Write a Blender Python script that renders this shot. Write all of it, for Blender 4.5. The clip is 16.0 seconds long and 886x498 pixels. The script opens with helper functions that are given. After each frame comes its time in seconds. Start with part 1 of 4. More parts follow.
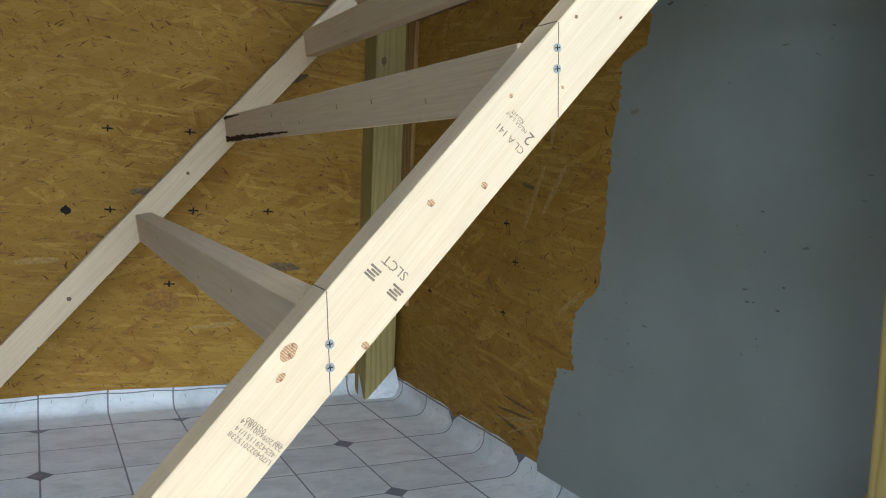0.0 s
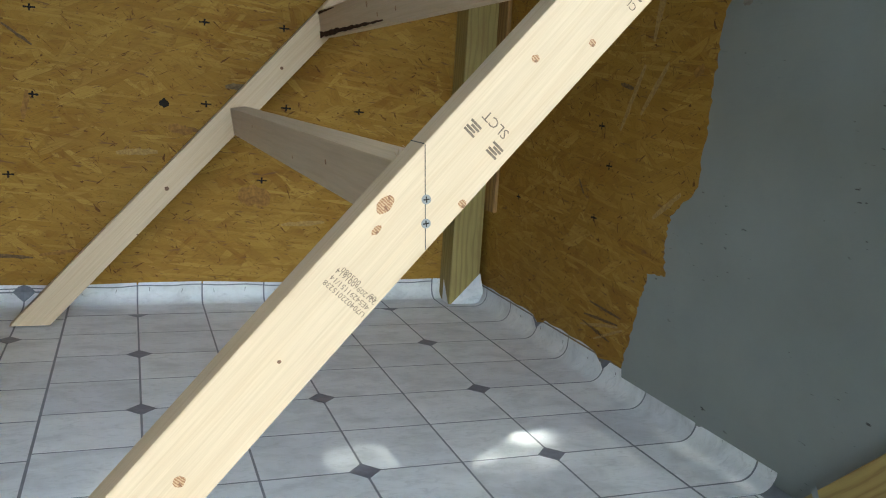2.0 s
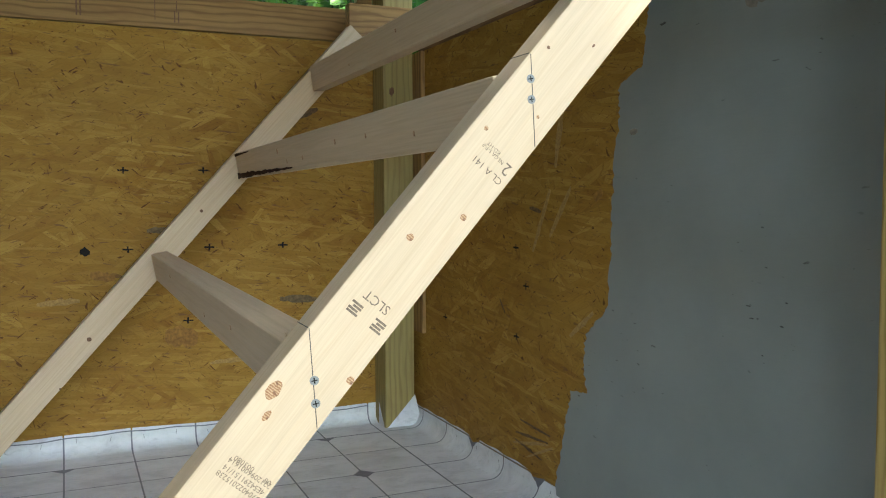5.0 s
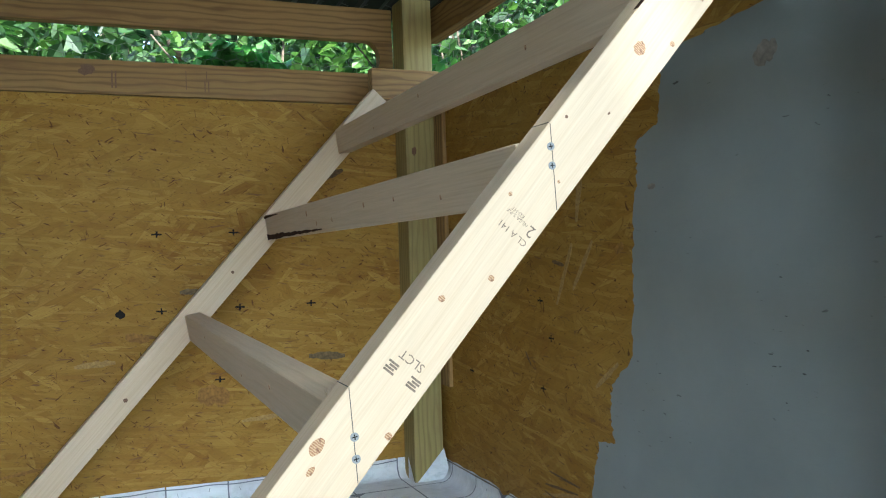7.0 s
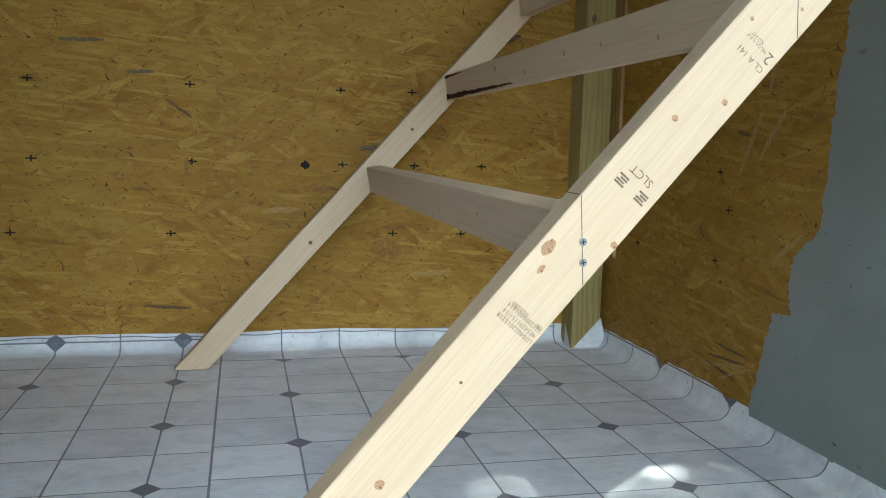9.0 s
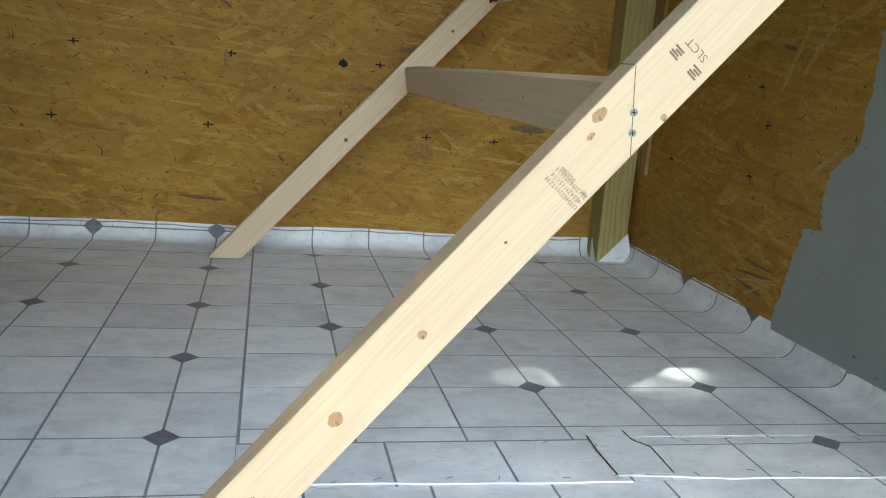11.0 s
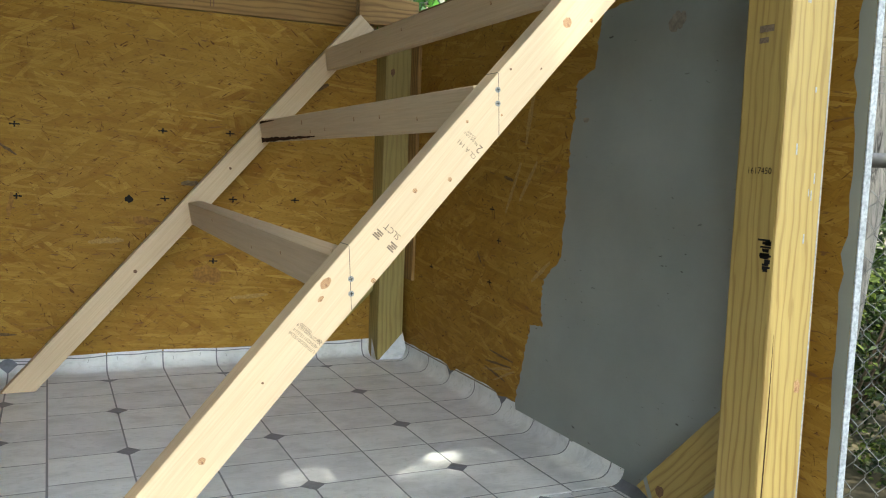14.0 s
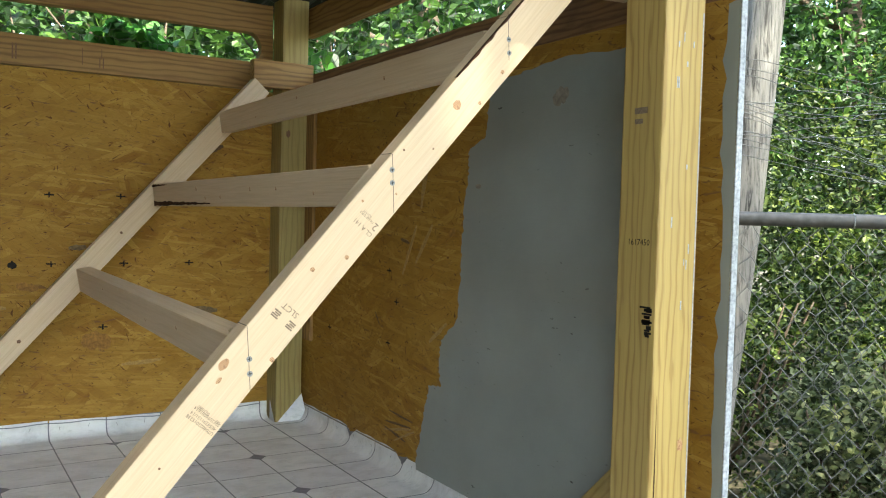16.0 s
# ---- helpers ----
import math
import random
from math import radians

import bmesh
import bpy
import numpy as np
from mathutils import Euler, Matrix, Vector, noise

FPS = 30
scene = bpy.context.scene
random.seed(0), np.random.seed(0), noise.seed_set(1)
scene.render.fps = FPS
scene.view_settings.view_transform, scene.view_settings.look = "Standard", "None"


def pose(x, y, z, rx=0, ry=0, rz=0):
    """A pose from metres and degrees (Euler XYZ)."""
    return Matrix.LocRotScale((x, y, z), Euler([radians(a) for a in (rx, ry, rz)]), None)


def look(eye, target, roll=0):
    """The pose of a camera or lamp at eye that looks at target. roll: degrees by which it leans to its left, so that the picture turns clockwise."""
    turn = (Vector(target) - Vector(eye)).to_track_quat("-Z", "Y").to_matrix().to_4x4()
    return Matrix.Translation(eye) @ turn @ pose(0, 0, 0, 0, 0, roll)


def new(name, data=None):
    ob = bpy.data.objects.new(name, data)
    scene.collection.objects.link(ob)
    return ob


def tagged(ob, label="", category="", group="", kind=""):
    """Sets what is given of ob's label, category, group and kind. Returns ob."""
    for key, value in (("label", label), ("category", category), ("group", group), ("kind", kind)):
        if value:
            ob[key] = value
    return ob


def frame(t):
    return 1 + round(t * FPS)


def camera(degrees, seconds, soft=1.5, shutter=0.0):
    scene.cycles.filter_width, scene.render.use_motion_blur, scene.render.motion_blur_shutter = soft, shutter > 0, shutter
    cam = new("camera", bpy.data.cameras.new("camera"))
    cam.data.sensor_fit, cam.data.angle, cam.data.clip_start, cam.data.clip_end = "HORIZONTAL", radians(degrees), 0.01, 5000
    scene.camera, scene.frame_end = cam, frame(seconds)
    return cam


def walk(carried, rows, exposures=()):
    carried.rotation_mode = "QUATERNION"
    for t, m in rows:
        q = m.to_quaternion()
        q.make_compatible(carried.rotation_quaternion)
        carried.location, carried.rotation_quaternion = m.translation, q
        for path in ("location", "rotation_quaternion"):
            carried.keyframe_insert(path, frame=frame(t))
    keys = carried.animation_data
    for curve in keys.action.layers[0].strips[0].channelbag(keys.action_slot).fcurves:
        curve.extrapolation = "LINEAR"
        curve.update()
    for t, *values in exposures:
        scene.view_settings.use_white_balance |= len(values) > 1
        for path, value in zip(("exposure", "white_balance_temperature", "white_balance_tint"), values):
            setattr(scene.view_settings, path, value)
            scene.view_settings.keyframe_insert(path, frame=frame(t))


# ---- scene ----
cam = camera(55.0, 16.0, soft=1.1)
PATH = [
    (0, (0.006, 0.236, 0.639), (0.878, 2.028, 0.468), 2.3),
    (0.5, (-0.009, 0.234, 0.615), (0.763, 2.062, 0.365), 3.4),
    (1, (-0.005, 0.238, 0.583), (0.708, 2.078, 0.254), 4.0),
    (1.5, (0.0, 0.252, 0.568), (0.702, 2.094, 0.23), 3.9),
    (2, (0.002, 0.251, 0.579), (0.694, 2.095, 0.227), 3.8),
    (2.5, (0.003, 0.252, 0.584), (0.695, 2.095, 0.233), 3.8),
    (3, (0.0, 0.248, 0.586), (0.688, 2.092, 0.233), 3.8),
    (3.5, (0.002, 0.244, 0.598), (0.697, 2.095, 0.301), 3.1),
    (4, (0.035, 0.236, 0.633), (0.833, 2.063, 0.466), 1.8),
    (4.5, (0.046, 0.229, 0.646), (0.867, 2.048, 0.509), 1.0),
    (5, (0.041, 0.209, 0.649), (0.851, 2.034, 0.531), -0.2),
    (5.2, (0.037, 0.204, 0.653), (0.842, 2.032, 0.549), -0.6),
    (7.3, (0.005, 0.165, 0.66), (0.75, 2.021, 0.666), -1.9),
    (7.5, (-0.005, 0.163, 0.648), (0.703, 2.034, 0.63), -1.5),
    (8, (-0.022, 0.168, 0.629), (0.617, 2.061, 0.529), -0.3),
    (8.5, (-0.048, 0.167, 0.599), (0.515, 2.077, 0.413), 0.9),
    (9, (-0.086, 0.152, 0.584), (0.373, 2.083, 0.34), 1.6),
    (9.5, (-0.098, 0.142, 0.554), (0.338, 2.074, 0.275), 2.3),
    (10, (-0.112, 0.135, 0.535), (0.304, 2.061, 0.189), 3.3),
    (10.2, (-0.12, 0.133, 0.52), (0.295, 2.055, 0.153), 3.6),
    (12.3, (-0.076, 0.015, 0.538), (0.338, 1.925, 0.115), 5.4),
    (12.5, (-0.035, -0.024, 0.565), (0.397, 1.887, 0.161), 4.5),
    (13, (0.015, -0.126, 0.609), (0.447, 1.794, 0.252), 2.2),
    (13.5, (-0.029, -0.143, 0.624), (0.575, 1.743, 0.347), 1.3),
    (14, (-0.136, -0.167, 0.649), (0.705, 1.637, 0.457), 2.2),
    (14.5, (-0.162, -0.184, 0.665), (0.835, 1.545, 0.536), 2.6),
    (15, (-0.161, -0.185, 0.681), (0.868, 1.526, 0.568), 2.4),
    (15.5, (-0.16, -0.183, 0.686), (0.882, 1.521, 0.591), 2.1),
    (16, (-0.15, -0.195, 0.695), (0.902, 1.505, 0.617), 1.6),
]
walk(cam, [(t, look(eye, target, roll)) for t, eye, target, roll in PATH], exposures=[(0.0, 2.86, 5800, -1), (1.5, 2.76, 6000, -2), (3.5, 2.72, 6400, -1), (5.0, 2.82, 6200, -2), (7.4, 2.94, 5600, -2), (9.0, 2.78, 5900, -3), (10.0, 2.75, 5850, -3), (12.5, 2.8, 6850, -1), (16.0, 2.86, 6700, -1)])

# ---- world, sun ----
SUN_ELEVATION, SUN_AZIMUTH = 56.0, 178.0
world = bpy.data.worlds.new("sky")
scene.world = world
world.use_nodes = True
wn = world.node_tree.nodes
sky = wn.new("ShaderNodeTexSky")
sky.sky_type, sky.sun_disc = "NISHITA", False
sky.sun_elevation, sky.sun_rotation = radians(SUN_ELEVATION), radians(SUN_AZIMUTH)
sky.dust_density, sky.ozone_density = 2.5, 0.6
wn["Background"].inputs["Strength"].default_value = 0.15
world.node_tree.links.new(sky.outputs[0], wn["Background"].inputs["Color"])
sun = new("sun", bpy.data.lights.new("sun", "SUN"))
sun.data.energy, sun.data.angle, sun.data.color = 3.5, radians(0.6), (1.0, 0.95, 0.86)
az, el = radians(SUN_AZIMUTH), radians(SUN_ELEVATION)
TO_SUN = Vector((math.sin(az) * math.cos(el), math.cos(az) * math.cos(el), math.sin(el)))
sun.matrix_world = look(TO_SUN * 20, (0, 0, 0))


# ---- materials ----
class Nodes:
    """Small helper to lay out a material's nodes."""

    def __init__(self, name, rough=0.6, metal=0.0):
        self.mat = bpy.data.materials.new(name)
        self.mat.use_nodes = True
        self.tree = self.mat.node_tree
        self.bsdf = self.tree.nodes["Principled BSDF"]
        self.bsdf.inputs["Roughness"].default_value = rough
        self.bsdf.inputs["Metallic"].default_value = metal
        self.coord = self.tree.nodes.new("ShaderNodeTexCoord")

    def link(self, a, b):
        self.tree.links.new(a, b)

    def mapped(self, scale, turn=(0, 0, 0), source="Object", shift=None):
        m = self.tree.nodes.new("ShaderNodeMapping")
        m.inputs["Scale"].default_value = scale
        m.inputs["Rotation"].default_value = [radians(a) for a in turn]
        self.link(self.coord.outputs[source], m.inputs["Vector"])
        if shift is not None:
            self.link(shift, m.inputs["Location"])
        return m.outputs[0]

    def noise(self, vec, scale, detail=4.0, rough=0.55, distort=0.0):
        n = self.tree.nodes.new("ShaderNodeTexNoise")
        n.inputs["Scale"].default_value, n.inputs["Detail"].default_value = scale, detail
        n.inputs["Roughness"].default_value, n.inputs["Distortion"].default_value = rough, distort
        self.link(vec, n.inputs["Vector"])
        return n.outputs["Fac"]

    def voronoi(self, vec, scale, feature="F1"):
        n = self.tree.nodes.new("ShaderNodeTexVoronoi")
        n.feature = feature
        n.inputs["Scale"].default_value = scale
        self.link(vec, n.inputs["Vector"])
        return n

    def ramp(self, fac, stops, smooth=False):
        r = self.tree.nodes.new("ShaderNodeValToRGB")
        if smooth:
            r.color_ramp.interpolation = "EASE"
        els = r.color_ramp.elements
        while len(els) < len(stops):
            els.new(0.5)
        for e, (p, c) in zip(els, stops):
            e.position = p
            e.color = (*c, 1) if len(c) == 3 else c
        self.link(fac, r.inputs[0])
        return r.outputs[0]

    def mix(self, fac, a, b, blend="MIX"):
        m = self.tree.nodes.new("ShaderNodeMix")
        m.data_type, m.blend_type = "RGBA", blend
        for value, socket in ((fac, m.inputs[0]), (a, m.inputs[6]), (b, m.inputs[7])):
            if isinstance(value, (int, float)):
                socket.default_value = value
            elif isinstance(value, tuple):
                socket.default_value = (*value, 1)
            else:
                self.link(value, socket)
        return m.outputs[2]

    def math(self, op, a, b=0.0):
        m = self.tree.nodes.new("ShaderNodeMath")
        m.operation = op
        for value, socket in ((a, m.inputs[0]), (b, m.inputs[1])):
            if isinstance(value, (int, float)):
                socket.default_value = value
            else:
                self.link(value, socket)
        return m.outputs[0]

    def random(self):
        return self.tree.nodes.new("ShaderNodeObjectInfo").outputs["Random"]

    def island(self):
        return self.tree.nodes.new("ShaderNodeNewGeometry").outputs["Random Per Island"]

    def shift_by(self, value, amount):
        c = self.tree.nodes.new("ShaderNodeCombineXYZ")
        s = self.math("MULTIPLY", value, amount)
        for n in range(3):
            self.link(s, c.inputs[n])
        return c.outputs[0]

    def bump(self, height, strength, distance=0.002):
        b = self.tree.nodes.new("ShaderNodeBump")
        b.inputs["Strength"].default_value, b.inputs["Distance"].default_value = strength, distance
        self.link(height, b.inputs["Height"])
        self.link(b.outputs[0], self.bsdf.inputs["Normal"])

    def colour(self, c):
        if isinstance(c, tuple):
            self.bsdf.inputs["Base Color"].default_value = (*c, 1)
        else:
            self.link(c, self.bsdf.inputs["Base Color"])

    def rough(self, fac, low, high):
        m = self.tree.nodes.new("ShaderNodeMapRange")
        m.inputs["To Min"].default_value, m.inputs["To Max"].default_value = low, high
        self.link(fac, m.inputs["Value"])
        self.link(m.outputs[0], self.bsdf.inputs["Roughness"])


def wood(name, light, dark, tint, rings=26.0, contrast=0.6, rough=0.62, stain=None, band=0.5):
    """Sawn timber with its grain along the local x axis: growth bands, fine fibres, broad stains."""
    n = Nodes(name, rough)
    shift = n.shift_by(n.random(), 7.3)
    v = n.mapped((0.55, 1.0, 1.0), shift=shift)
    warp = n.noise(v, 5.0, 3.0, 0.5, 0.4)
    wave = n.tree.nodes.new("ShaderNodeTexWave")
    wave.wave_type, wave.rings_direction = "RINGS", "X"
    wave.inputs["Scale"].default_value = rings
    wave.inputs["Distortion"].default_value = 6.5
    wave.inputs["Detail"].default_value = 2.5
    wave.inputs["Detail Scale"].default_value = 1.2
    n.link(n.mapped((0.16, 1.0, 1.0), (0, 3.2, 2.1), shift=shift), wave.inputs["Vector"])
    bands = n.ramp(wave.outputs["Fac"], [(0.0, (0, 0, 0)), (band, (0.25, 0.25, 0.25)), (1.0, (1, 1, 1))], True)
    fibre = n.noise(n.mapped((7.0, 330.0, 330.0), shift=shift), 1.0, 3.0, 0.7)
    base = n.mix(n.math("MULTIPLY", bands, contrast), light, dark)
    base = n.mix(n.ramp(warp, [(0.35, (0, 0, 0)), (0.75, (0.6, 0.6, 0.6))]), base, tint)
    fib = n.ramp(fibre, [(0.3, (0.82, 0.8, 0.77)), (0.62, (1, 1, 1))])
    base = n.mix(0.75, base, fib, "MULTIPLY")
    if stain:
        spot = n.noise(n.mapped((2.0, 9.0, 9.0), shift=shift), 2.2, 5.0, 0.65)
        base = n.mix(n.ramp(spot, [(0.52, (0, 0, 0)), (0.7, (0.75, 0.75, 0.75))]), base, stain)
    n.colour(base)
    n.rough(fibre, rough - 0.08, rough + 0.15)
    n.bump(n.math("ADD", fibre, n.math("MULTIPLY", bands, 0.6)), 0.22, 0.0012)
    return n.mat


def strand_board(name):
    """Oriented strand board: long flakes lying at several angles over a soft ground, fine fibres, short dark slits."""
    n = Nodes(name, 0.7)
    n.bsdf.inputs["Specular IOR Level"].default_value = 0.25

    def turned(ang, sx, sy, ox, oy, wobble):
        # local x runs along the panel, local y up it
        base = n.mapped((1, 1, 0), (0, 0, ang))
        m = n.tree.nodes.new("ShaderNodeMapping")
        m.inputs["Scale"].default_value, m.inputs["Location"].default_value = (sx, sy, 1.0), (ox, oy, 0)
        n.link(base, m.inputs["Vector"])
        wob = n.tree.nodes.new("ShaderNodeTexNoise")
        wob.inputs["Scale"].default_value = 0.9
        n.link(m.outputs[0], wob.inputs["Vector"])
        add = n.tree.nodes.new("ShaderNodeVectorMath")
        add.operation = "MULTIPLY_ADD"
        add.inputs[1].default_value = (wobble, wobble, 0)
        n.link(wob.outputs["Color"], add.inputs[0])
        n.link(m.outputs[0], add.inputs[2])
        return add.outputs[0]

    broad = n.noise(n.mapped((1.5, 2.4, 1.0)), 2.0, 5.0, 0.62, 0.6)
    col = n.ramp(broad, [(0.25, (0.238, 0.118, 0.015)), (0.5, (0.323, 0.174, 0.025)), (0.75, (0.394, 0.225, 0.039))])
    relief = broad
    tones = [(0.0, (0.202, 0.084, 0.009)), (0.2, (0.292, 0.143, 0.015)), (0.55, (0.352, 0.191, 0.028)), (0.85, (0.504, 0.320, 0.073)), (1.0, (0.252, 0.103, 0.011))]
    layers = ((3, 5.5, 30), (-13, 7, 44), (19, 7, 40), (74, 9, 58), (-7, 6, 36), (-48, 9, 50), (10, 8, 70), (36, 11, 62), (-24, 9, 46), (5, 10, 120))
    for k, (ang, sx, sy) in enumerate(layers):
        v = turned(ang, sx, sy, k * 3.71, k * 1.37, 1.1)
        vor = n.voronoi(v, 1.0)
        vor.voronoi_dimensions = "2D"
        edge = n.voronoi(v, 1.0, "DISTANCE_TO_EDGE")
        edge.voronoi_dimensions = "2D"
        sep = n.tree.nodes.new("ShaderNodeSeparateColor")
        n.link(vor.outputs["Color"], sep.inputs[0])
        tone = n.ramp(sep.outputs[0], tones)
        fibre = n.noise(turned(ang, sx * 1.5, sy * 9.0, k, 0, 0.8), 1.0, 3.0, 0.7)
        tone = n.mix(0.8, tone, n.ramp(fibre, [(0.3, (0.5, 0.42, 0.32)), (0.58, (1.1, 1.1, 1.1))]), "MULTIPLY")
        tone = n.mix(n.ramp(edge.outputs[0], [(0.0, (0.800, 0.732, 0.560)), (0.07, (0, 0, 0))]), tone, (0.158, 0.057, 0.007))
        show = n.math("MULTIPLY", n.ramp(sep.outputs[2], [(0.66, (0, 0, 0)), (0.68, (1, 1, 1))]), n.ramp(sep.outputs[1], [(0.0, (0.35, 0.35, 0.35)), (1.0, (0.95, 0.95, 0.95))]))
        col = n.mix(show, col, tone)
        relief = n.mix(show, relief, sep.outputs[1])
    # worn pale film over parts of the face
    film = n.noise(n.mapped((2.0, 3.0, 1.0)), 3.3, 4.0, 0.6, 1.0)
    col = n.mix(n.ramp(film, [(0.48, (0, 0, 0)), (0.78, (0.504, 0.493, 0.385))]), col, (0.373, 0.207, 0.028))
    calm = n.ramp(n.noise(n.mapped((1.3, 1.9, 1.0)), 1.7, 3.0, 0.6), [(0.3, (0.12, 0.12, 0.12)), (0.7, (0.62, 0.62, 0.62))])
    col = n.mix(calm, col, n.ramp(broad, [(0.3, (0.298, 0.168, 0.028)), (0.7, (0.373, 0.221, 0.044))]))
    # short dark slits and specks where flakes meet
    for q, (ang, sx, sy, lo) in enumerate(((6, 24, 140, 0.675), (-30, 32, 160, 0.69), (44, 30, 160, 0.70), (-9, 14, 76, 0.715), (80, 32, 130, 0.715), (18, 60, 170, 0.69))):
        slit = n.noise(turned(ang, sx, sy, ang * 0.31, 2.2, 0.9), 1.0, 2.0, 0.5, 0.8)
        dark = (0.105, 0.041, 0.010) if q % 3 else (0.179, 0.092, 0.032)
        col = n.mix(n.ramp(slit, [(lo - 0.015, (0, 0, 0)), (lo + 0.03, (0.9, 0.9, 0.9))]), col, dark)
    n.colour(col)
    n.rough(broad, 0.6, 0.78)
    n.bump(relief, 0.5, 0.0014)
    return n.mat


def plain(name, c, rough=0.6, metal=0.0, var=0.12, scale=30.0, bump=0.1):
    n = Nodes(name, rough, metal)
    f = n.noise(n.mapped((1, 1, 1)), scale, 4.0, 0.6)
    f2 = n.noise(n.mapped((1, 1, 1)), scale * 0.13, 3.0, 0.6)
    lo, hi = 1 - var, 1 + var
    base = n.mix(1.0, n.ramp(f, [(0.3, (lo, lo, lo)), (0.7, (hi, hi, hi))]), c, "MULTIPLY")
    base = n.mix(0.7, base, n.ramp(f2, [(0.3, (lo, lo, lo)), (0.7, (1.0, 1.0, 1.0))]), "MULTIPLY")
    n.colour(base)
    n.bump(f, bump, 0.001)
    return n.mat


def vinyl(name, grey):
    """Printed sheet flooring: pale blue-grey stone print with soft smears, a low sheen."""
    n = Nodes(name, 0.36)
    shift = n.shift_by(n.random(), 11.0)
    cloud = n.noise(n.mapped((1.0, 1.6, 1.3), shift=shift), 9.0, 6.0, 0.62, 0.5)
    smear = n.noise(n.mapped((9.0, 17.0, 15.0), (0, 0, 12), shift=shift), 3.2, 6.0, 0.7, 1.2)
    col = n.ramp(cloud, [(0.28, tuple(0.74 * c for c in grey)), (0.52, grey), (0.75, tuple(min(0.85, 1.1 * c) for c in grey))])
    col = n.mix(n.ramp(smear, [(0.52, (0, 0, 0)), (0.74, (0.75, 0.75, 0.75))]), col, tuple(0.68 * c for c in grey))
    tone = n.ramp(n.random(), [(0.0, (0.90, 0.90, 0.92)), (1.0, (1.04, 1.04, 1.03))])
    col = n.mix(1.0, col, tone, "MULTIPLY")
    dirt = n.noise(n.mapped((1, 1, 1), source="Generated"), 3.0, 5.0, 0.7)
    n.colour(n.mix(n.ramp(dirt, [(0.55, (0, 0, 0)), (0.85, (0.35, 0.35, 0.35))]), col, (0.40, 0.37, 0.33)))
    n.rough(cloud, 0.3, 0.48)
    n.bump(smear, 0.06, 0.001)
    return n.mat


def paint(name, c):
    """Brushed wall paint over strand board: flakes show through as relief, thin chips and scuffs."""
    n = Nodes(name, 0.42)
    flake = n.noise(n.mapped((14, 60, 1.0), (0, 0, 8)), 1.0, 3.0, 0.6, 0.5)
    cloud = n.noise(n.mapped((1, 1, 1)), 3.5, 5.0, 0.6)
    col = n.ramp(cloud, [(0.3, tuple(0.88 * x for x in c)), (0.7, tuple(1.1 * x for x in c))])
    pit = n.noise(n.mapped((38, 120, 1.0), (0, 0, 20)), 1.0, 2.0, 0.5)
    where = n.noise(n.mapped((1, 1, 1)), 6.0, 2.0, 0.5)
    pits = n.math("MULTIPLY", n.ramp(pit, [(0.69, (0, 0, 0)), (0.74, (1, 1, 1))]), n.ramp(where, [(0.5, (0, 0, 0)), (0.6, (1, 1, 1))]))
    n.colour(n.mix(pits, col, (0.06, 0.058, 0.052)))
    n.rough(cloud, 0.36, 0.5)
    n.bump(n.math("SUBTRACT", flake, n.math("MULTIPLY", pits, 0.5)), 0.3, 0.0015)
    return n.mat


def leafy(name, a, b, c):
    n = Nodes(name, 0.5)
    # warm sunlit clumps and dark shaded gaps are put into the leaf colour
    clump_light = n.ramp(n.noise(n.mapped((1, 1, 1)), 2.6, 3.0, 0.6), [(0.36, (0.35, 0.4, 0.38)), (0.5, (1.0, 1.0, 1.0)), (0.64, (2.1, 1.85, 1.4))])
    n.colour(n.mix(1.0, n.ramp(n.island(), [(0.0, a), (0.5, b), (1.0, c)]), clump_light, "MULTIPLY"))
    tr = n.tree.nodes.new("ShaderNodeBsdfTranslucent")
    n.link(n.mix(1.0, n.ramp(n.island(), [(0.0, tuple(1.3 * x for x in a)), (0.5, tuple(1.3 * x for x in b)), (1.0, tuple(1.3 * x for x in c))]), clump_light, "MULTIPLY"), tr.inputs[0])
    mx = n.tree.nodes.new("ShaderNodeMixShader")
    mx.inputs[0].default_value = 0.4
    n.link(n.bsdf.outputs[0], mx.inputs[1])
    n.link(tr.outputs[0], mx.inputs[2])
    n.link(mx.outputs[0], n.tree.nodes["Material Output"].inputs[0])
    return n.mat


def knot_wood(name, core, ring):
    n = Nodes(name, 0.55)
    wave = n.tree.nodes.new("ShaderNodeTexWave")
    wave.wave_type, wave.rings_direction = "RINGS", "Z"
    wave.inputs["Scale"].default_value, wave.inputs["Distortion"].default_value = 150.0, 4.0
    wave.inputs["Detail Scale"].default_value = 3.0
    n.link(n.mapped((1, 1, 1)), wave.inputs["Vector"])
    blot = n.noise(n.mapped((1, 1, 1)), 260.0, 3.0, 0.6)
    col = n.mix(wave.outputs["Fac"], core, ring)
    n.colour(n.mix(n.ramp(blot, [(0.55, (0, 0, 0)), (0.65, (0.8, 0.8, 0.8))]), col, (0.12, 0.045, 0.018)))
    return n.mat


def matt(mat):
    mat.node_tree.nodes["Principled BSDF"].inputs["Specular IOR Level"].default_value = 0.08
    return mat


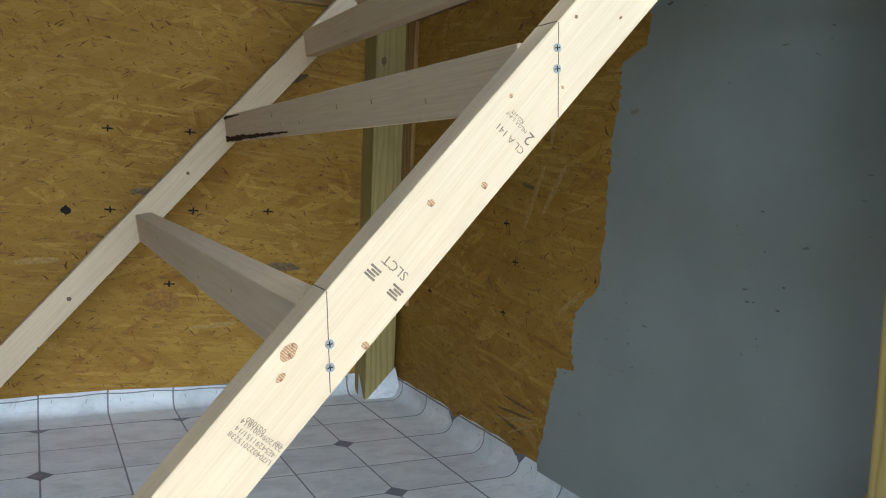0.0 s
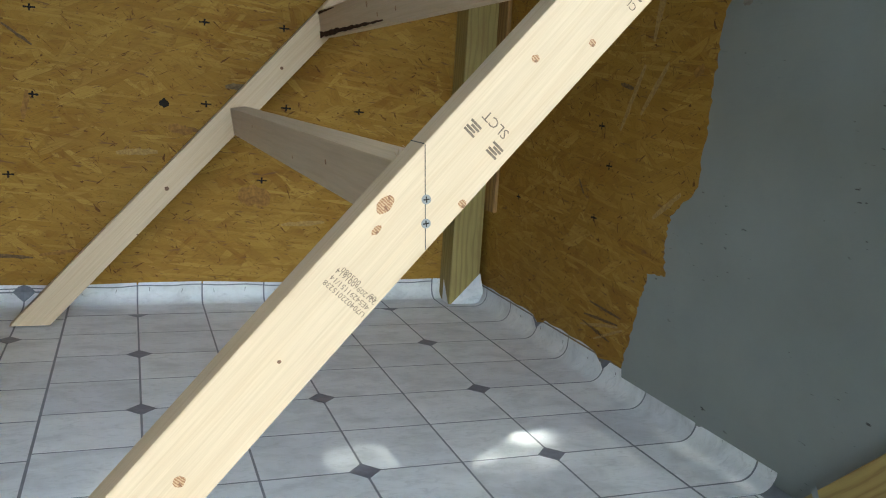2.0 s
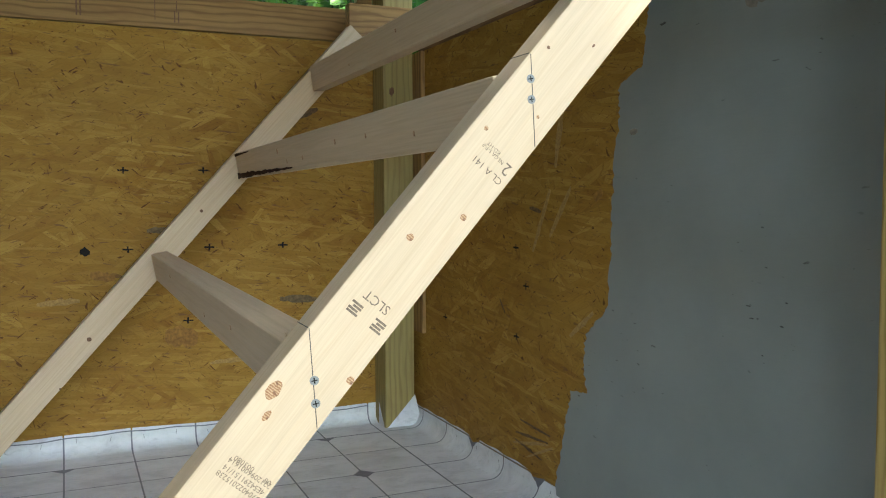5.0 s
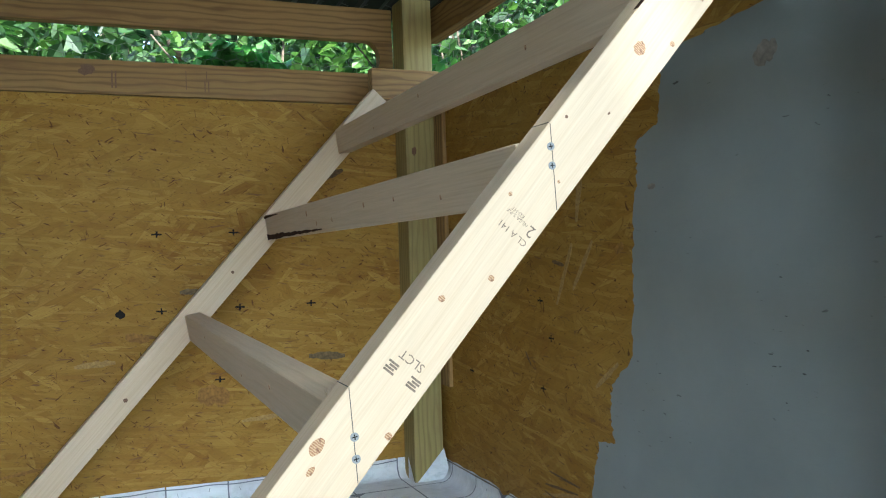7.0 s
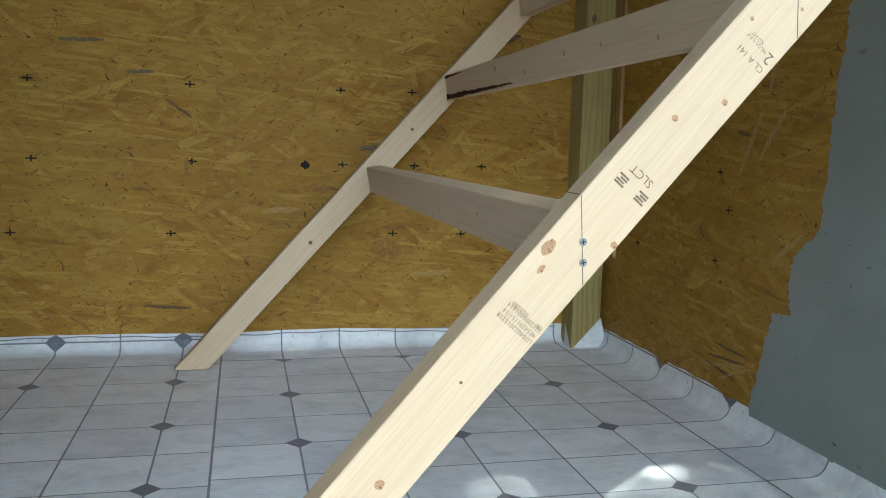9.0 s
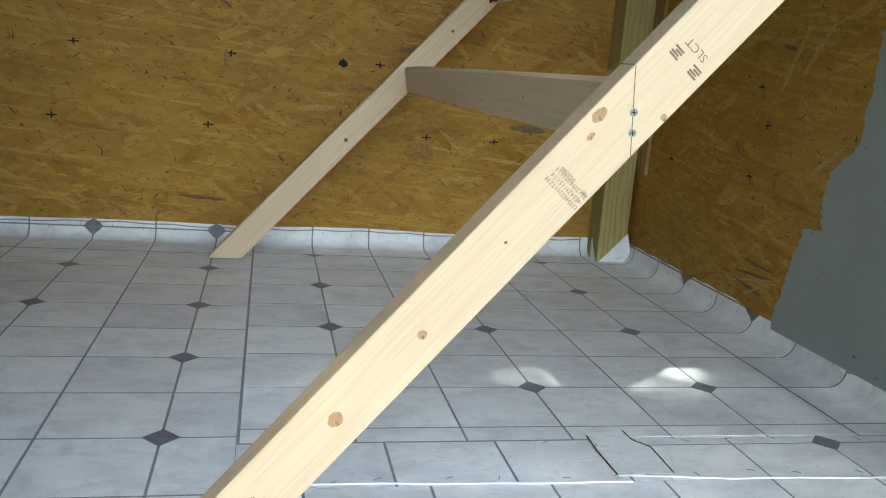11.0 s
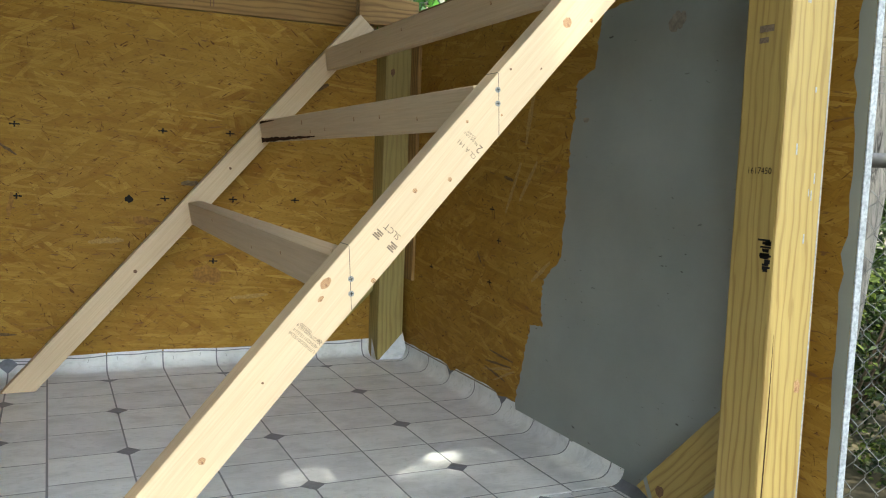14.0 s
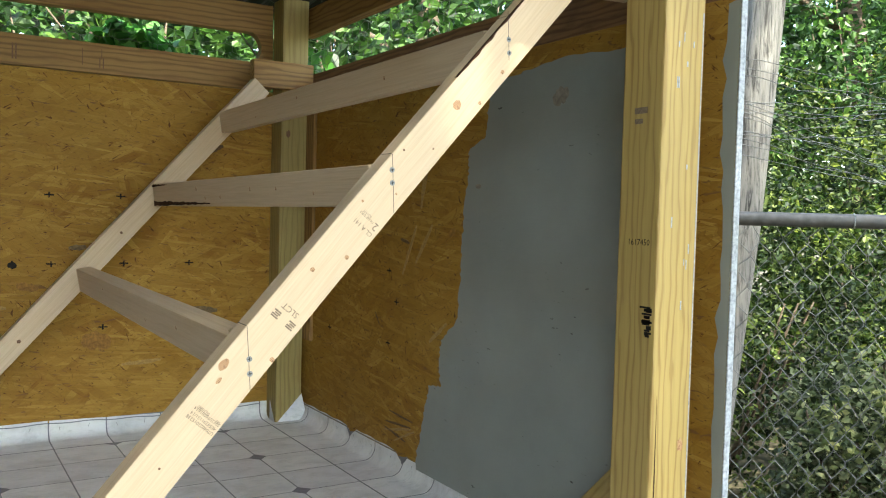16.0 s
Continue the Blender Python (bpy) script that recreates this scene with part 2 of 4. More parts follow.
PINE = wood("new_spruce", (0.60, 0.455, 0.30), (0.525, 0.365, 0.21), (0.615, 0.475, 0.32), 22.0, 0.3, 0.55, None, 0.72)
TREATED = wood("treated_pine", (0.42, 0.298, 0.093), (0.235, 0.138, 0.033), (0.385, 0.28, 0.095), 30.0, 0.75, 0.6, None, 0.7)
TREATED_GREEN = wood("green_treated_pine", (0.36, 0.28, 0.095), (0.21, 0.145, 0.04), (0.33, 0.27, 0.105), 26.0, 0.7, 0.62, (0.25, 0.17, 0.06), 0.65)
BROWN = wood("weathered_pine", (0.34, 0.20, 0.065), (0.15, 0.075, 0.022), (0.30, 0.17, 0.055), 26.0, 0.85, 0.66, (0.21, 0.105, 0.035), 0.65)
ROUGH_BROWN = wood("rough_sawn_board", (0.27, 0.15, 0.07), (0.12, 0.06, 0.03), (0.22, 0.11, 0.05), 34.0, 0.9, 0.75, (0.07, 0.035, 0.02))
OSB = strand_board("strand_board")
GREY_PAINT = paint("grey_paint", (0.248, 0.265, 0.248))
EDGE_PAINT = plain("pale_blue_edge_paint", (0.37, 0.40, 0.425), 0.6, 0.0, 0.4, 160.0, 0.5)
VINYL = vinyl("vinyl_stone_print", (0.74, 0.75, 0.765))
VINYL_BACK = plain("vinyl_joint_line", (0.185, 0.195, 0.225), 0.4, 0.0, 0.15, 40.0, 0.05)
VINYL_DARK = plain("vinyl_slate_print", (0.145, 0.15, 0.185), 0.38, 0.0, 0.2, 90.0, 0.05)
VINYL_EDGE = plain("vinyl_cut_edge", (0.8, 0.8, 0.78), 0.5, 0.0, 0.05, 60.0, 0.02)
INK = matt(plain("black_ink", (0.02, 0.018, 0.016), 0.6, 0.0, 0.2, 200.0, 0.0))
STAMP_INK = matt(plain("brown_grey_stamp_ink", (0.20, 0.15, 0.11), 0.6, 0.0, 0.3, 300.0, 0.0))
STEEL = plain("zinc_screw", (0.24, 0.24, 0.235), 0.6, 0.35, 0.1, 200.0, 0.05)
STAPLE = plain("steel_staple", (0.25, 0.25, 0.26), 0.4, 0.9, 0.2, 200.0, 0.0)
PENCIL = matt(plain("pencil_line", (0.08, 0.075, 0.07), 0.6, 0.0, 0.3, 300.0, 0.0))
KNOT = knot_wood("knot_wood", (0.27, 0.115, 0.045), (0.50, 0.32, 0.17))
KNOT_DARK = knot_wood("dark_knot_wood", (0.10, 0.045, 0.02), (0.2, 0.1, 0.045))
BARK = matt(plain("dark_bark", (0.055, 0.027, 0.016), 0.85, 0.0, 0.6, 140.0, 0.8))
def bark(name, light, dark):
    """Weathered bark with long uneven furrows along local x."""
    n = Nodes(name, 0.85)
    furrow = n.noise(n.mapped((5.0, 60.0, 60.0)), 1.0, 5.0, 0.7, 1.2)
    patch_ = n.noise(n.mapped((4.0, 14.0, 14.0)), 1.0, 4.0, 0.6)
    col = n.ramp(furrow, [(0.36, dark), (0.5, tuple(0.7 * c for c in light)), (0.7, light)])
    n.colour(n.mix(n.ramp(patch_, [(0.5, (0, 0, 0)), (0.75, (0.6, 0.6, 0.6))]), col, tuple(0.45 * c for c in light)))
    n.bump(furrow, 0.8, 0.006)
    return n.mat


TRUNK_GREY = bark("grey_weathered_bark", (0.23, 0.215, 0.195), (0.025, 0.022, 0.02))
TRUNK = wood("forest_trunk", (0.14, 0.10, 0.07), (0.06, 0.045, 0.03), (0.11, 0.085, 0.06), 16.0, 0.8, 0.85)
LEAF_NEAR = leafy("vine_leaf", (0.035, 0.12, 0.022), (0.06, 0.19, 0.035), (0.10, 0.27, 0.055))
# near-black end stands in for shaded depth, bright end for sunlit flecks
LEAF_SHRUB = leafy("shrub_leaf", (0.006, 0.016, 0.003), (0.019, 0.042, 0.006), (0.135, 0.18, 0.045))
# paler version of the shrub leaf, with sunlight included in the colour
LEAF_PALE = leafy("sun_pale_shrub_leaf", (0.02, 0.035, 0.012), (0.09, 0.12, 0.05), (0.27, 0.30, 0.16))
LEAF_TREE = leafy("tree_leaf", (0.010, 0.03, 0.007), (0.026, 0.07, 0.014), (0.075, 0.15, 0.033))
ROOF_METAL = plain("dark_roof_metal", (0.02, 0.018, 0.017), 0.55, 0.6, 0.4, 20.0, 0.1)
GALVANISED = plain("galvanised_wire", (0.17, 0.17, 0.165), 0.55, 0.4, 0.2, 60.0, 0.0)
PIPE = plain("galvanised_pipe", (0.10, 0.098, 0.096), 0.55, 0.4, 0.25, 40.0, 0.1)
SOIL = plain("leaf_litter", (0.085, 0.07, 0.04), 0.9, 0.0, 0.6, 12.0, 0.8)


# ---- mesh helpers ----
def link_mesh(name, bm, material, parent=None, label="", m=None):
    me = bpy.data.meshes.new(name)
    bm.to_mesh(me)
    bm.free()
    for mat in material if isinstance(material, (list, tuple)) else (material,):
        me.materials.append(mat)
    ob = new(name, me)
    if m is not None:
        ob.matrix_world = m
    if parent is not None:
        ob.parent = parent
        ob.matrix_parent_inverse = Matrix.Identity(4)
        ob.matrix_basis = (m if m is not None else Matrix.Identity(4))
    return tagged(ob, label)


def part(name, bm, material, parent, label="", m=None):
    """One mesh object under a thing or a part; m is its pose in its parent."""
    return link_mesh(name, bm, material, parent, label, m)


def box(a, b, bevel=0.0, segments=2):
    bm = bmesh.new()
    bmesh.ops.create_cube(bm, size=1.0)
    for v in bm.verts:
        v.co = [a[k] + (b[k] - a[k]) * (v.co[k] + 0.5) for k in range(3)]
    if bevel:
        bmesh.ops.bevel(bm, geom=bm.edges[:], offset=bevel, segments=segments, affect="EDGES", profile=0.6)
    return bm


def prism(outline, depth, bevel=0.0):
    """Outline in local x and z, pushed along y from 0 to depth."""
    bm = bmesh.new()
    front = [bm.verts.new((x, 0, z)) for x, z in outline]
    face = bm.faces.new(front)
    got = bmesh.ops.extrude_face_region(bm, geom=[face])
    bmesh.ops.translate(bm, verts=[v for v in got["geom"] if isinstance(v, bmesh.types.BMVert)], vec=(0, depth, 0))
    bmesh.ops.recalc_face_normals(bm, faces=bm.faces)
    if bevel:
        bmesh.ops.bevel(bm, geom=bm.edges[:], offset=bevel, segments=2, affect="EDGES", profile=0.6)
    return bm


def disc(r, depth, sides=16, squash=1.0, wob=0.0, seed=0):
    """A thin disc that faces local -y."""
    rnd = random.Random(seed)
    outline = []
    for k in range(sides):
        a = 2 * math.pi * k / sides
        q = r * (1 + wob * rnd.uniform(-1, 1))
        outline.append((q * math.cos(a) * squash, q * math.sin(a)))
    return prism(outline, depth)


def bar(length, width, thick, bevel=0.0025):
    """A sawn board: local x 0..length, y 0..thick, z 0..width."""
    return box((0, 0, 0), (length, thick, width), bevel)


def tube(points, radius, sides=6, taper=None):
    bm = bmesh.new()
    rings = []
    for i, p in enumerate(points):
        p = Vector(p)
        d = (Vector(points[min(i + 1, len(points) - 1)]) - Vector(points[max(i - 1, 0)])).normalized()
        a = d.cross(Vector((0, 0, 1)) if abs(d.z) < 0.9 else Vector((1, 0, 0))).normalized()
        b = d.cross(a)
        r = radius if taper is None else radius + (taper - radius) * i / (len(points) - 1)
        rings.append([bm.verts.new(p + r * (math.cos(2 * math.pi * k / sides) * a + math.sin(2 * math.pi * k / sides) * b)) for k in range(sides)])
    for r0, r1 in zip(rings, rings[1:]):
        for k in range(sides):
            bm.faces.new((r0[k], r0[(k + 1) % sides], r1[(k + 1) % sides], r1[k])).smooth = True
    for end in (rings[0][::-1], rings[-1]):
        bm.faces.new(end)
    return bm


def tubes_mesh(name, lines, radius, material, sides=4):
    """Many thin wires in one mesh, from plain lists."""
    verts, faces = [], []
    for points in lines:
        start = len(verts)
        for i, p in enumerate(points):
            p = Vector(p)
            d = (Vector(points[min(i + 1, len(points) - 1)]) - Vector(points[max(i - 1, 0)])).normalized()
            a = d.cross(Vector((0, 0, 1)) if abs(d.z) < 0.9 else Vector((1, 0, 0))).normalized()
            b = d.cross(a)
            for k in range(sides):
                t = 2 * math.pi * k / sides
                verts.append(tuple(p + radius * (math.cos(t) * a + math.sin(t) * b)))
        for i in range(len(points) - 1):
            for k in range(sides):
                q = start + i * sides
                faces.append((q + k, q + (k + 1) % sides, q + sides + (k + 1) % sides, q + sides + k))
    me = bpy.data.meshes.new(name)
    me.from_pydata(verts, [], faces)
    me.materials.append(material)
    return me


def empty(name, label, category, group="", kind="", m=None):
    ob = new(name)
    if m is not None:
        ob.matrix_world = m
    return tagged(ob, label, category, group, kind)


def text_part(name, words, size, parent, material, m, label=""):
    """Flat printed lettering, turned into a mesh; reads along local x, top to local y."""
    cu = bpy.data.curves.new(name, "FONT")
    cu.body, cu.size, cu.align_x, cu.align_y = words, size, "CENTER", "CENTER"
    cu.resolution_u = 2
    ob = bpy.data.objects.new(name, cu)
    scene.collection.objects.link(ob)
    me = bpy.data.meshes.new_from_object(ob.evaluated_get(bpy.context.evaluated_depsgraph_get()))
    bpy.data.objects.remove(ob)
    me.name = name
    me.materials.clear()
    me.materials.append(material)
    t = new(name, me)
    t.parent, t.matrix_basis = parent, m
    return tagged(t, label)


# ---- plan ----
WALL_X, WALL_Y, WEST_X = 0.965, 2.556, -1.46
FRONT_Y = 0.70
GROUND_Z = -0.62
FLAT_X, FLAT_Y, COVE = 0.930, 2.520, 0.035

# ---- ground ----
bm = bmesh.new()
bmesh.ops.create_grid(bm, x_segments=60, y_segments=60, size=1.0)
for v in bm.verts:
    r = max(abs(v.co.x), abs(v.co.y))
    v.co.x, v.co.y = v.co.x * (4 + 300 * r**3), v.co.y * (4 + 300 * r**3)
    v.co.z = GROUND_Z - 0.05 + 0.06 * noise.noise(v.co * 0.8)
tagged(link_mesh("ground", bm, SOIL), "shaded woodland ground of brown leaf litter", "ground", "", "structure")

# ---- shell of the coop ----
# strand-board panels: local x along the panel, local y up, local z the thickness
def panel(name, length, height, m, label, thick=0.0115):
    ob = link_mesh(name, box((0, 0, 0), (length, height, thick), 0.0008, 1), OSB, m=m)
    return tagged(ob, label, "wall", "", "structure")

wall_north = panel("wall_north", WALL_X - WEST_X, 1.172, Matrix.Translation((WEST_X, WALL_Y + 0.0115, -0.08)) @ pose(0, 0, 0, 90, 0, 0), "amber strand-board back wall with printed nail marks")
wall_east = panel("wall_east", WALL_Y + 0.0115 - 0.725, 1.14, Matrix.Translation((WALL_X + 0.0115, WALL_Y + 0.0115, -0.08)) @ pose(0, 0, 0, 90, 0, -90), "strand-board side wall partly painted dark grey")
wall_west = panel("wall_west", WALL_Y + 0.0115 - 0.725, 1.42, Matrix.Translation((WEST_X - 0.0115, WALL_Y + 0.0115, -0.08)) @ pose(0, 0, 0, 90, 0, -90), "plain strand-board side wall")

# unseen front wall, added to keep front-left light off the post's inner face
tagged(link_mesh("wall_south", box((WEST_X, FRONT_Y + 0.001, -0.08), (-0.48, FRONT_Y + 0.0125, 1.46), 0.0008, 1), OSB), "unseen strand-board front wall added to block light from the left", "wall", "", "structure")
# floor deck and its joists
floor = tagged(link_mesh("floor", box((WEST_X, FRONT_Y, -0.03), (WALL_X - 0.002, WALL_Y - 0.001, -0.006)), OSB), "strand-board floor deck under the sheet flooring", "floor", "", "structure")
rim = tagged(link_mesh("trim", box((WEST_X, FRONT_Y - 0.038, -0.17), (WALL_X, FRONT_Y, -0.012), 0.003), TREATED), "treated timber rim board below the floor edge", "rim board", "", "structure")

# roof: dark corrugated sheet, ridges along y
bm = bmesh.new()
cols = []
for i in range(181):
    x = WEST_X - 0.1 + i * (WALL_X - WEST_X + 0.25) / 180
    z = 0.012 * math.cos(2 * math.pi * x / 0.068)
    cols.append([bm.verts.new((x, y, 1.402 + z + 0.10 * (2.75 - y))) for y in (2.75, 0.45)])
for a, b in zip(cols, cols[1:]):
    bm.faces.new((a[0], b[0], b[1], a[1]))
bmesh.ops.solidify(bm, geom=bm.faces[:], thickness=0.0008)
tagged(link_mesh("ceiling", bm, ROOF_METAL), "dark corrugated metal roof sheet seen from below", "roof", "", "structure")


def timber(name, start, end, width, thick, material, label, category, up=(0, 0, 1), bevel=0.003, group="", kind=""):
    """A straight sawn timber from start to end (centre line), its width towards up."""
    a, b = Vector(start), Vector(end)
    x = (b - a).normalized()
    z = (Vector(up) - Vector(up).dot(x) * x).normalized()
    y = z.cross(x)
    m = Matrix((x, y, z)).transposed().to_4x4()
    m.translation = a
    bm = box((0, -thick / 2, -width / 2), ((b - a).length, thick / 2, width / 2), bevel)
    return tagged(link_mesh(name, bm, material, m=m), label, category, group, kind)


# posts (four-by-fours)
near_post = timber("corner_post", (0.880, 0.805, GROUND_Z - 0.05), (0.880, 0.805, 1.46), 0.089, 0.089, TREATED, "yellow treated-pine corner post with ink stamps", "post", (0, -1, 0), 0.005)
far_post = timber("corner_post", (0.9065, 2.5095, -0.02), (0.9065, 2.5095, 1.39), 0.089, 0.089, TREATED_GREEN, "greenish treated-pine post in the back corner", "post", (0, -1, 0), 0.004)
west_post = timber("corner_post", (WEST_X + 0.046, 0.805, GROUND_Z - 0.05), (WEST_X + 0.046, 0.805, 1.46), 0.089, 0.089, TREATED, "yellow treated-pine corner post", "post", (0, -1, 0), 0.005)

# plates and beams round the top
timber("top_plate", (WEST_X, 2.572, 1.137), (0.860, 2.572, 1.141), 0.090, 0.038, BROWN, "brown weathered two-by-four plate on the back wall", "beam")
timber("top_plate", (0.985, 2.46, 1.105), (0.985, 0.735, 1.105), 0.092, 0.040, ROUGH_BROWN, "dark rough-sawn plate along the side wall top", "beam")
timber("roof_beam", (WEST_X, 2.572, 1.322), (0.860, 2.572, 1.330), 0.096, 0.038, BROWN, "brown two-by-four beam under the roof edge", "beam")
timber("roof_beam", (0.985, 2.55, 1.330), (0.985, 0.735, 1.330), 0.089, 0.038, BROWN, "brown beam with wire mesh under the side roof edge", "beam")
timber("mounting_block", (0.752, 2.444, 1.132), (0.955, 2.444, 1.132), 0.086, 0.036, BROWN, "short brown block screwed to the corner post", "block")
timber("nailing_strip", (0.9585, 2.452, 0.27), (0.9585, 2.452, 1.058), 0.085, 0.012, BROWN, "narrow brown nailing strip beside the corner post", "strip", (0, -1, 0), 0.002)
timber("header", (0.34, 0.972, 1.10), (0.962, 0.972, 1.135), 0.075, 0.036, PINE, "pale pine header behind the ladder top", "beam")
timber("header", (WEST_X, 0.80, 1.43), (0.834, 0.80, 1.43), 0.089, 0.038, TREATED, "treated pine header across the open front", "beam")

# rounded end of the vent opening: a plate with a concave edge
outline = [(0.862, 1.277), (0.862, 1.172)]
outline += [(0.770 + 0.052 * math.sin(a), 1.2245 - 0.0525 * math.cos(a)) for a in [math.pi * k / 14 for k in range(15)]]
tagged(link_mesh("vent_end_plate", prism([(x - 0.77, z - 1.17) for x, z in outline], 0.034, 0.001), BROWN, m=Matrix.Translation((0.77, 2.556, 1.178))), "brown board with a rounded cut-out at the vent end", "board")

# braces
outline = [(1.158, 0.03), (1.062, 0.002), (0.851, 0.213), (0.851, 0.337)]
org, ax = Vector((0.926, 1.11, 0.01)), Vector((0, -0.7071, 0.7071))
az_ = Vector((0, 0.7071, 0.7071))
ay = Vector((1, 0, 0))
m = Matrix((ax, ay, az_)).transposed().to_4x4()
m.translation = org
loc = [((m.inverted() @ Vector((0.926, y, z))).x, (m.inverted() @ Vector((0.926, y, z))).z) for y, z in outline]
brace = tagged(link_mesh("brace", prism(loc, 0.037, 0.003), TREATED, m=m), "diagonal treated-pine brace from floor to post", "brace")
outline = [(0.500, 0.002), (0.640, 0.002), (0.861, 0.223), (0.861, 0.363)]
ax, az_, ay = Vector((0.7071, 0, 0.7071)), Vector((-0.7071, 0, 0.7071)), Vector((0, 1, 0))
m = Matrix((ax, ay, az_)).transposed().to_4x4()
m.translation = (0.57, 2.517, 0.0)
inv = m.inverted()
loc = [((inv @ Vector((x, 2.517, z))).x, (inv @ Vector((x, 2.517, z))).z) for x, z in outline]
tagged(link_mesh("brace", prism(loc, 0.037, 0.003), TREATED_GREEN, m=m), "diagonal treated-pine brace in the back corner", "brace")

# ---- grey paint on the side wall ----
# outline in the wall's own plane: along y and up z, with a ragged brushed edge
rnd = random.Random(4)
edge = [(1.716, 0.050), (1.690, 0.130), (1.672, 0.200), (1.655, 0.262), (1.600, 0.268), (1.612, 0.330), (1.603, 0.385), (1.535, 0.440), (1.522, 0.535), (1.519, 0.620), (1.514, 0.713), (1.500, 0.790), (1.500, 0.852), (1.432, 0.880), (1.424, 0.940), (1.412, 0.998), (1.280, 1.012), (1.140, 1.024), (0.995, 1.014), (0.83, 1.020)]
fine = []
for (y0, z0), (y1, z1) in zip(edge, edge[1:]):
    for k in range(9):
        f = k / 9
        fine.append((y0 + (y1 - y0) * f + rnd.uniform(-0.0045, 0.0045), z0 + (z1 - z0) * f + rnd.uniform(-0.002, 0.002)))
fine += [(0.83, 1.02), (0.82, -0.012), (1.70, -0.012)]


def wall_sheet(points, name, label):
    bm = bmesh.new()
    face = bm.faces.new([bm.verts.new((WALL_Y + 0.0115 - y, z + 0.08, 0.0112)) for y, z in points])
    got = bmesh.ops.extrude_face_region(bm, geom=[face])
    bmesh.ops.translate(bm, verts=[v for v in got["geom"] if isinstance(v, bmesh.types.BMVert)], vec=(0, 0, 0.0011))
    bmesh.ops.triangulate(bm, faces=bm.faces[:])
    bmesh.ops.recalc_face_normals(bm, faces=bm.faces)
    return part(name, bm, GREY_PAINT, wall_east, label)


wall_sheet(fine, "paint_coat", "dark grey brushed paint with a ragged edge")
strip = [(0.726, 1.055)] + [(0.753 + rnd.uniform(-0.006, 0.006) - 0.012 * (1.055 - z), z) for z in [1.05 - 0.03 * k for k in range(36)]] + [(0.726, 0.0)]
wall_sheet(strip, "paint_coat", "dark grey paint strip at the wall end")
part("painted_edge", box((WALL_Y + 0.0115 - 0.7252, 0.0, -0.001), (WALL_Y + 0.0115 - 0.722, 1.14, 0.0125), 0.0006, 1), EDGE_PAINT, wall_east, "pale blue-white painted board edge")

# ---- sheet flooring with its upturned edge ----
def bend(u, flat, limit):
    """Distance along the sheet to (across, up): flat, then a cove, then up the wall."""
    if u <= flat:
        return u, 0.0
    s = u - flat
    arc = COVE * math.pi / 2
    if s < arc:
        return flat + COVE * math.sin(s / COVE), COVE * (1 - math.cos(s / COVE))
    return flat + COVE, COVE + s - arc


def lip_x(y):
    """How far the sheet runs up the side wall, cut unevenly."""
    h = 0.040 + 0.017 * max(0.0, min(1.0, (y - 1.2) / 0.7))
    for at, depth, wide in ((2.10, 0.022, 0.035), (1.80, 0.018, 0.022), (1.775, 0.012, 0.012), (1.655, 0.014, 0.016), (1.45, 0.020, 0.030), (1.32, 0.004, 0.03)):
        h -= depth * max(0.0, 1 - abs(y - at) / wide)
    h += 0.0015 * math.sin(y * 61)
    return FLAT_X + COVE * math.pi / 2 + h - COVE


def lip_y(x):
    return FLAT_Y + COVE * math.pi / 2 + 0.017 + 0.003 * math.sin(x * 9) + 0.0015 * math.sin(x * 47)


def lay(u, v, lift, region):
    u, v = min(u, lip_x(v) if region == "main" else u), min(v, lip_y(u))
    x, zx = bend(u, FLAT_X, 0)
    y, zy = bend(v, FLAT_Y, 0)
    x -= lift * (1 if u > FLAT_X + 0.03 else 0)
    y -= lift * (1 if v > FLAT_Y + 0.03 else 0)
    return x, y, -0.005 + zx + zy + lift


def patch(us, vs, lift, region, origin=(0, 0)):
    """A mesh of the sheet over a grid of distances."""
    bm = bmesh.new()
    grid = [[bm.verts.new(Vector(lay(u, v, lift, region))) for u in us] for v in vs]
    for r0, r1 in zip(grid, grid[1:]):
        for k in range(len(us) - 1):
            p = (r0[k], r0[k + 1], r1[k + 1], r1[k])
            f = bm.faces.new(p)
            f.smooth = True
    bmesh.ops.remove_doubles(bm, verts=bm.verts, dist=0.0002)
    return bm


def steps(a, b, flat):
    """Few steps on the flat, fine ones in the cove."""
    out = [a]
    if a < flat < b:
        out.append(flat)
    s = max(a, flat)
    if b > s:
        out += [s + (b - s) * k / 12 for k in range(1, 13)]
    elif b > a:
        out.append(b)
    return out


P = 0.3265
SHEETS = [
    # region, u range, v range, a diamond's place, label
    ("main", (-0.1435, 1.03), (1.245, 2.60), (0.022, 2.108), "pale grey printed vinyl sheet turned up at the walls"),
    ("left", (WEST_X + 0.004, -0.1435), (FRONT_Y, 2.60), (-0.245, 2.246 - P), "pale grey printed vinyl sheet beside a seam"),
    ("strip", (-0.1435, 0.447), (1.112, 1.245), (0.225 - 0.163, 1.40625), "narrow vinyl infill strip stapled at the seam"),
    ("strip", (0.447, 0.963), (1.112, 1.245), (0.435, 1.222), "narrow vinyl infill strip with cut slate diamonds"),
    ("front", (-0.1435, 0.963), (FRONT_Y, 1.112), (0.432, 0.997), "pale grey printed vinyl sheet at the open front"),
]
TILE_LIFT, FLAT_LIFT, HALF_LINE = 0.0007, 0.00025, 0.0020
tile_meshes = {}


def flat_tile(w, h):
    key = (round(w, 4), round(h, 4))
    if key not in tile_meshes:
        bm = box((0, 0, -0.001), (w, h, 0.0), 0.0)
        me = bpy.data.meshes.new("tile")
        bm.to_mesh(me)
        bm.free()
        me.materials.append(VINYL)
        tile_meshes[key] = me
    return tile_meshes[key]


